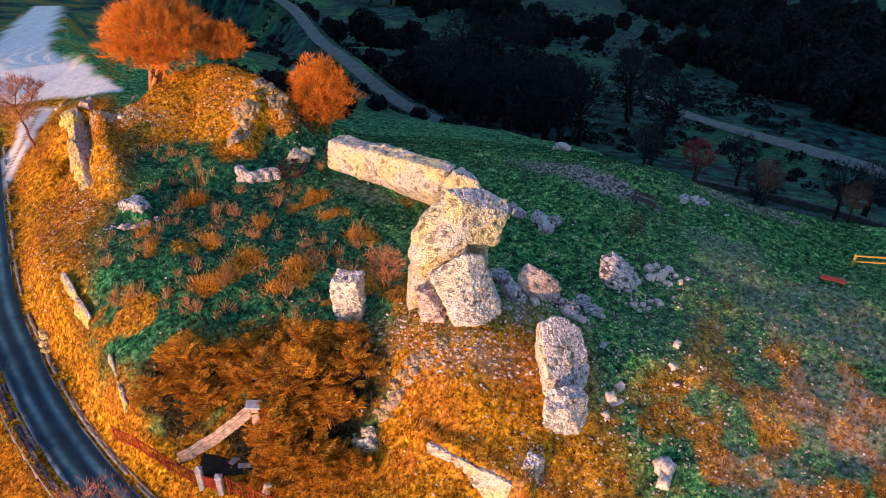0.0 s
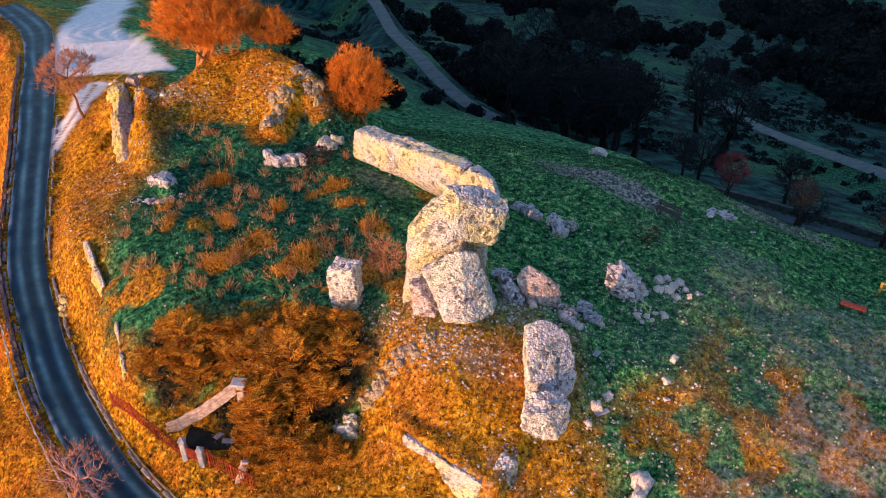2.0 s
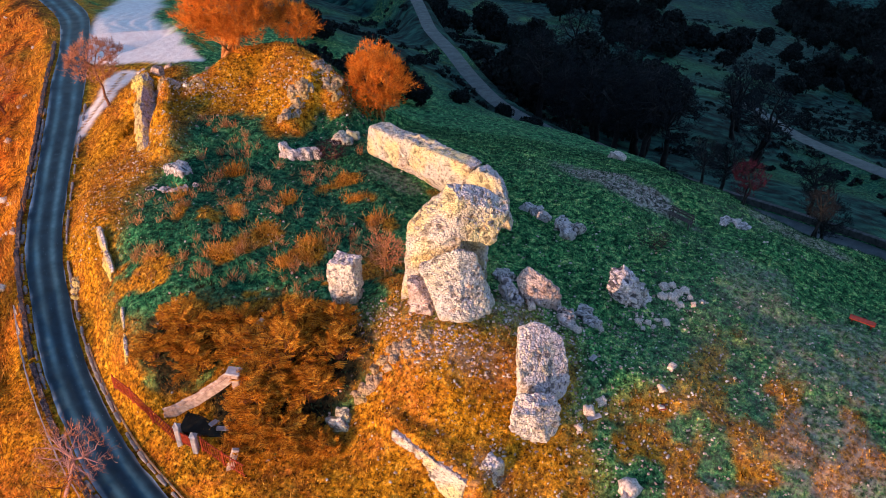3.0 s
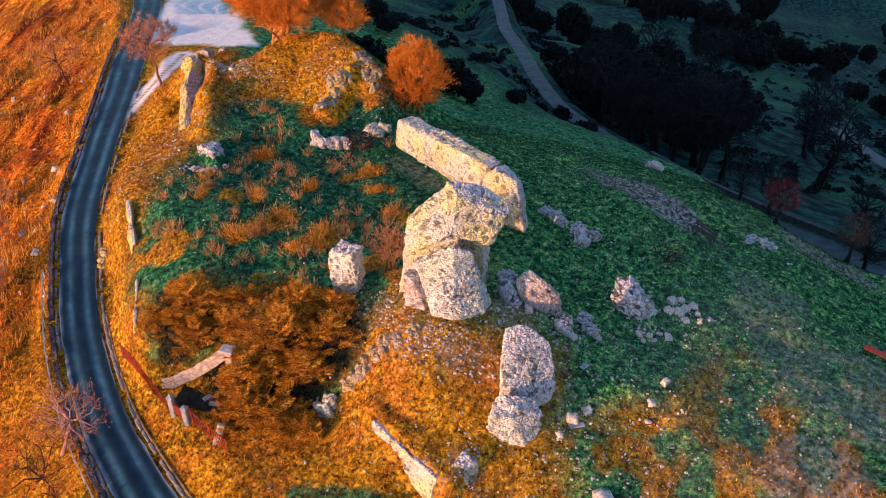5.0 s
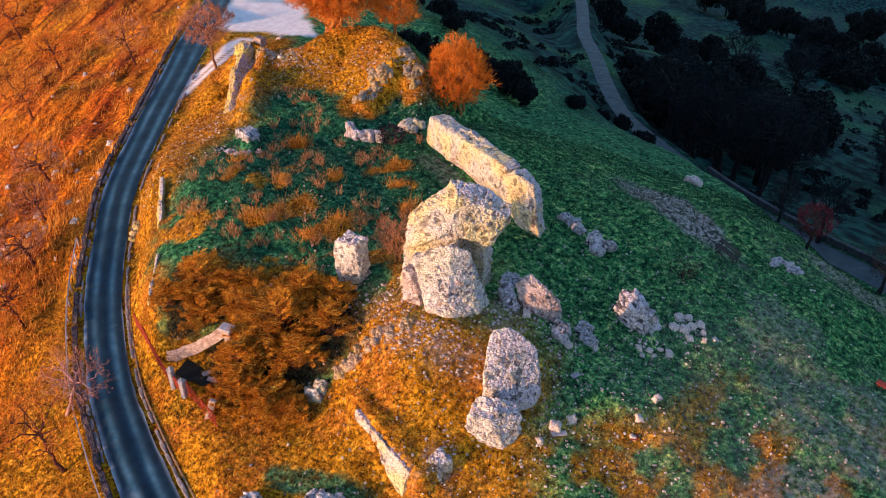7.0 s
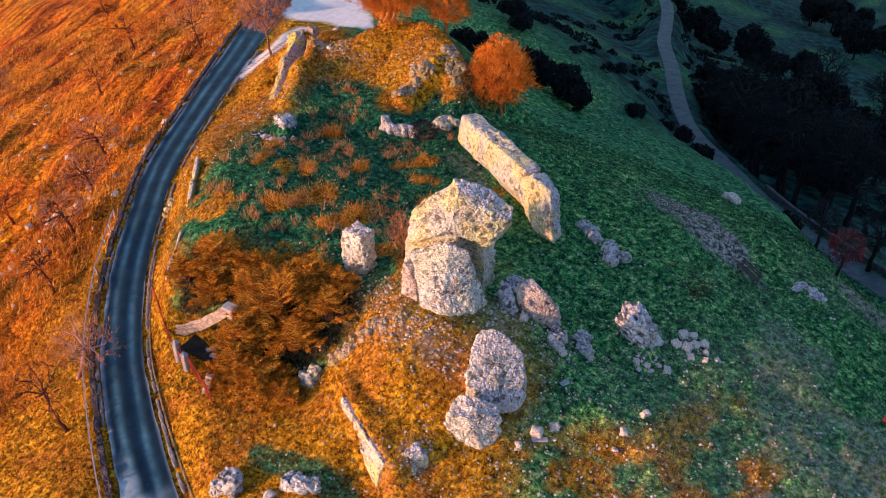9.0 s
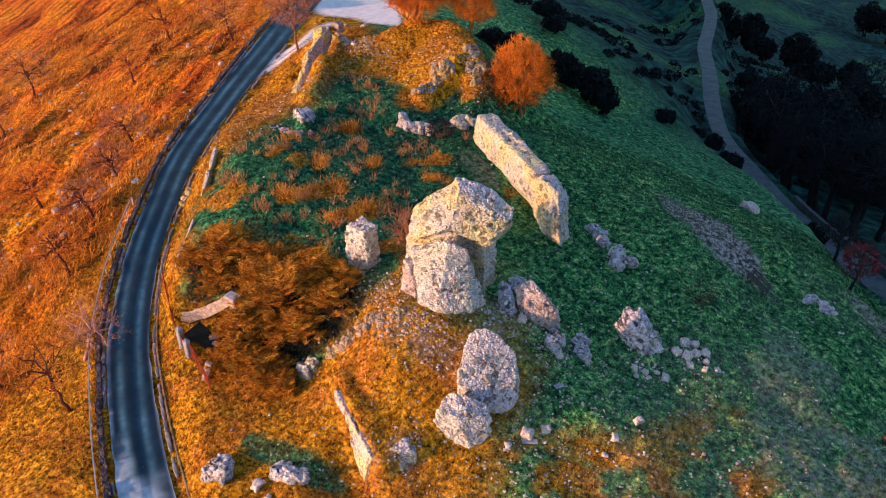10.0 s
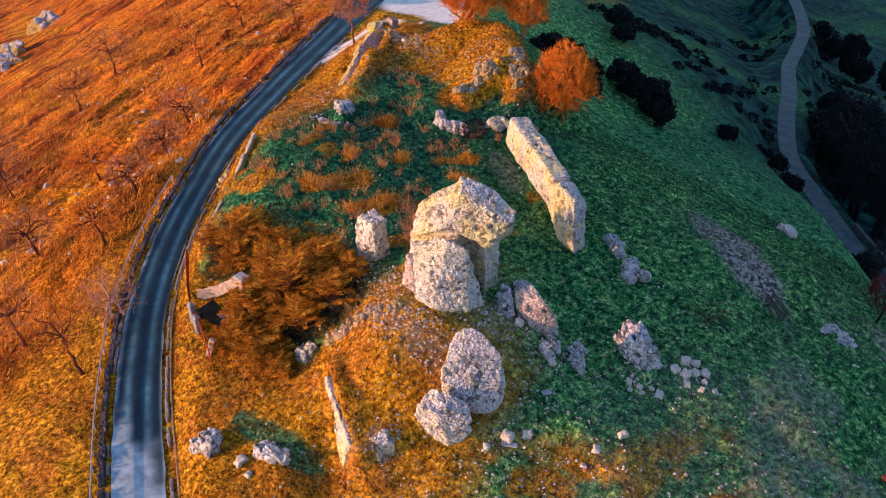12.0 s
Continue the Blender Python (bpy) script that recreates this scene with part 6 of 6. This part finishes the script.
while s < 66:
    for side, chance in ((1, 0.75), (-1, 0.8)):
        x, y, z, w, half = lane_point(s + rng.uniform(-0.1, 0.1), 0)
        if rng.random() < chance:
            x, y, z, w, half = lane_point(s, side * (half + 0.2 + (0.0 if side > 0 else 0.10)))
            part("kerb_stone", stones[rng.randrange(4)], kerb_line, at=pose(x, y, z + rng.uniform(-0.02, 0.04), rng.uniform(-3, 3), rng.uniform(-3, 3), w + rng.uniform(-4, 4)))
    s += 0.92
PARAPET = stone_material("purple_grey_parapet", (0.13, 0.095, 0.11), (0.03, 0.025, 0.03), (0.15, 0.10, 0.09), (0.12, 0.05, 0.035))
guard = thing("parapet", pose(0, 0, 0), "low rough purple-grey stone edging above the slope", "wall", kind="structure")
blocks = []
for k in range(6):
    p, f, j = lump([(a * 0.46, b * 0.17, c) for a in (-1, 1) for b in (-1, 1) for c in (-0.7, 0.16 + 0.05 * (k % 3))], 9, 70 + k, rough=0.07, stones=0.3, relief=0.05)
    blocks.append(mesh_of("parapet_stone", p, f, PARAPET, False, {"joint": j, "sky_lilac": 0.2 * step(0.2, 0.3, p[:, 2])}))
s = 0.5
while s < 84:
    x, y, z, w, half = lane_point(s, 0)
    if rng.random() < 0.93:
        x, y, z, w, half = lane_point(s, half + 0.50 + rng.uniform(-0.04, 0.04))
        part("parapet_stone", blocks[rng.randrange(6)], guard, at=pose(x, y, z + rng.uniform(-0.08, 0.05), rng.uniform(-4, 4), rng.uniform(-3, 3), w + rng.uniform(-4, 4)))
    s += 0.80
IRON = plain_material("pale_lilac_painted_iron", (0.34, 0.26, 0.27), (0.56, 0.45, 0.46), 0.3, 0.6, 0.2)
barrier = thing("guard_rail", pose(0, 0, 0), "thin pale iron guard rail above the slope", "rail", kind="structure")
s, last = 0.5, None
while s < 40:
    x, y, z, w, half = lane_point(s, 0)
    x, y, z, w, half = lane_point(s, half + 0.92)
    solid("rail_post", bar((x, y, gz(x, y) - 0.2), (x, y, z + 0.5), 0.07), IRON, barrier)
    if last:
        solid("rail", bar(last, (x, y, z + 0.5), 0.06, 0.09), IRON, barrier)
    last = (x, y, z + 0.5)
    s += 1.6
TAN = plain_material("tan_edging", (0.28, 0.15, 0.08), (0.52, 0.32, 0.18), 0.3)
edge = thing("verge_wall", pose(0, 0, 0), "low cream edging wall on the uphill side of the lane", "wall", kind="structure")
s, last = 0.5, None
while s < 34:
    x, y, z, w, half = lane_point(s, 0)
    x, y, z, w, half = lane_point(s, -half - 0.45 - 0.35 * max(0, 1 - s / 22))
    if last:
        solid("coping", bar(last, (x, y, z + 0.02), 0.10, 0.12, 0.015), TAN, edge)
    last = (x, y, z + 0.02)
    s += 1.0

# dark parapet on the outer side of the valley lane
DARK_STONE = plain_material("dark_stone", (0.03, 0.03, 0.035), (0.09, 0.09, 0.10), 0.4)
parapet = thing("lane_parapet", pose(0, 0, 0), "low dark stone parapet along the valley lane", "wall", kind="structure")
spot = offset(LOWER, -(LOWER[:, 3] + 0.5), 0.0) if offset(LOWER, -2.0, 0.0)[200, 1] > LOWER[200, 1] else offset(LOWER, LOWER[:, 3] + 0.5, 0.0)
spot = spot[(spot[:, 0] > 8) & (spot[:, 0] < 38)][::4]
for a, b in zip(spot[:-1], spot[1:]):
    solid("parapet_stone", bar((a[0], a[1], a[2] + 0.15), (b[0], b[1], b[2] + 0.15), 0.4, 0.9, 0.04), DARK_STONE, parapet)

# loose white boards in the hut and on the turf
for x, y, w, long in ((-9.9, 30.6, 10, 0.9), (-10.6, 30.9, 60, 0.6), (8.9, 33.4, 35, 0.8), (8.6, 36.9, 60, 0.5)):
    ob = solid("board", bar((-long / 2, 0, 0.03), (long / 2, 0, 0.05), 0.28, 0.05, 0.008), CAP)
    ob.matrix_basis = pose(x, y, gz(x, y), 4, 6, w)
    tagged(ob, "pale loose board lying on the ground", "board", "loose boards")
ob = solid("tile", bar((-0.2, 0, 0.03), (0.2, 0, 0.06), 0.4, 0.06, 0.01), RUST)
ob.matrix_basis = pose(12.35, 35.1, gz(12.35, 35.1), 3, 4, 20)
tagged(ob, "red roof tile piece lying in the turf", "tile")


# far houses in the valley
def house(x, y, size, turn):
    z = gz(x, y)
    ob = thing("house", pose(x, y, z, 0, 0, turn), "small white valley house with a red tiled roof", "house", "valley houses")
    solid("wall", bar((0, 0, -2), (0, 0, size * 0.55), size, size * 0.8), WHITEWASH, ob)
    roof = bmesh.new()
    a, b, hgt = size * 0.56, size * 0.48, size * 0.28
    v = [roof.verts.new(p) for p in ((-a, -b, 0), (a, -b, 0), (a, b, 0), (-a, b, 0), (-a, 0, hgt), (a, 0, hgt))]
    for q in ((0, 1, 5, 4), (2, 3, 4, 5), (0, 4, 3), (1, 2, 5), (0, 3, 2, 1)):
        roof.faces.new([v[k] for k in q])
    bmesh.ops.translate(roof, vec=(0, 0, size * 0.55), verts=roof.verts)
    solid("roof", roof, ROOF, ob, "red tiled roof")
    for k in (-0.25, 0.25):
        solid("window", bar((k * size, -size * 0.405, size * 0.2), (k * size, -size * 0.405, size * 0.4), size * 0.12, 0.1), DARK_BARK, ob)


WHITEWASH = plain_material("whitewash", (0.55, 0.52, 0.50), (0.75, 0.72, 0.70), 0.8)
ROOF = plain_material("red_tiles", (0.28, 0.04, 0.03), (0.45, 0.08, 0.06), 0.5)
house(134.7, 384, 6, 20)
house(236, 505, 9, -30)
house(250, 515, 7, 10)
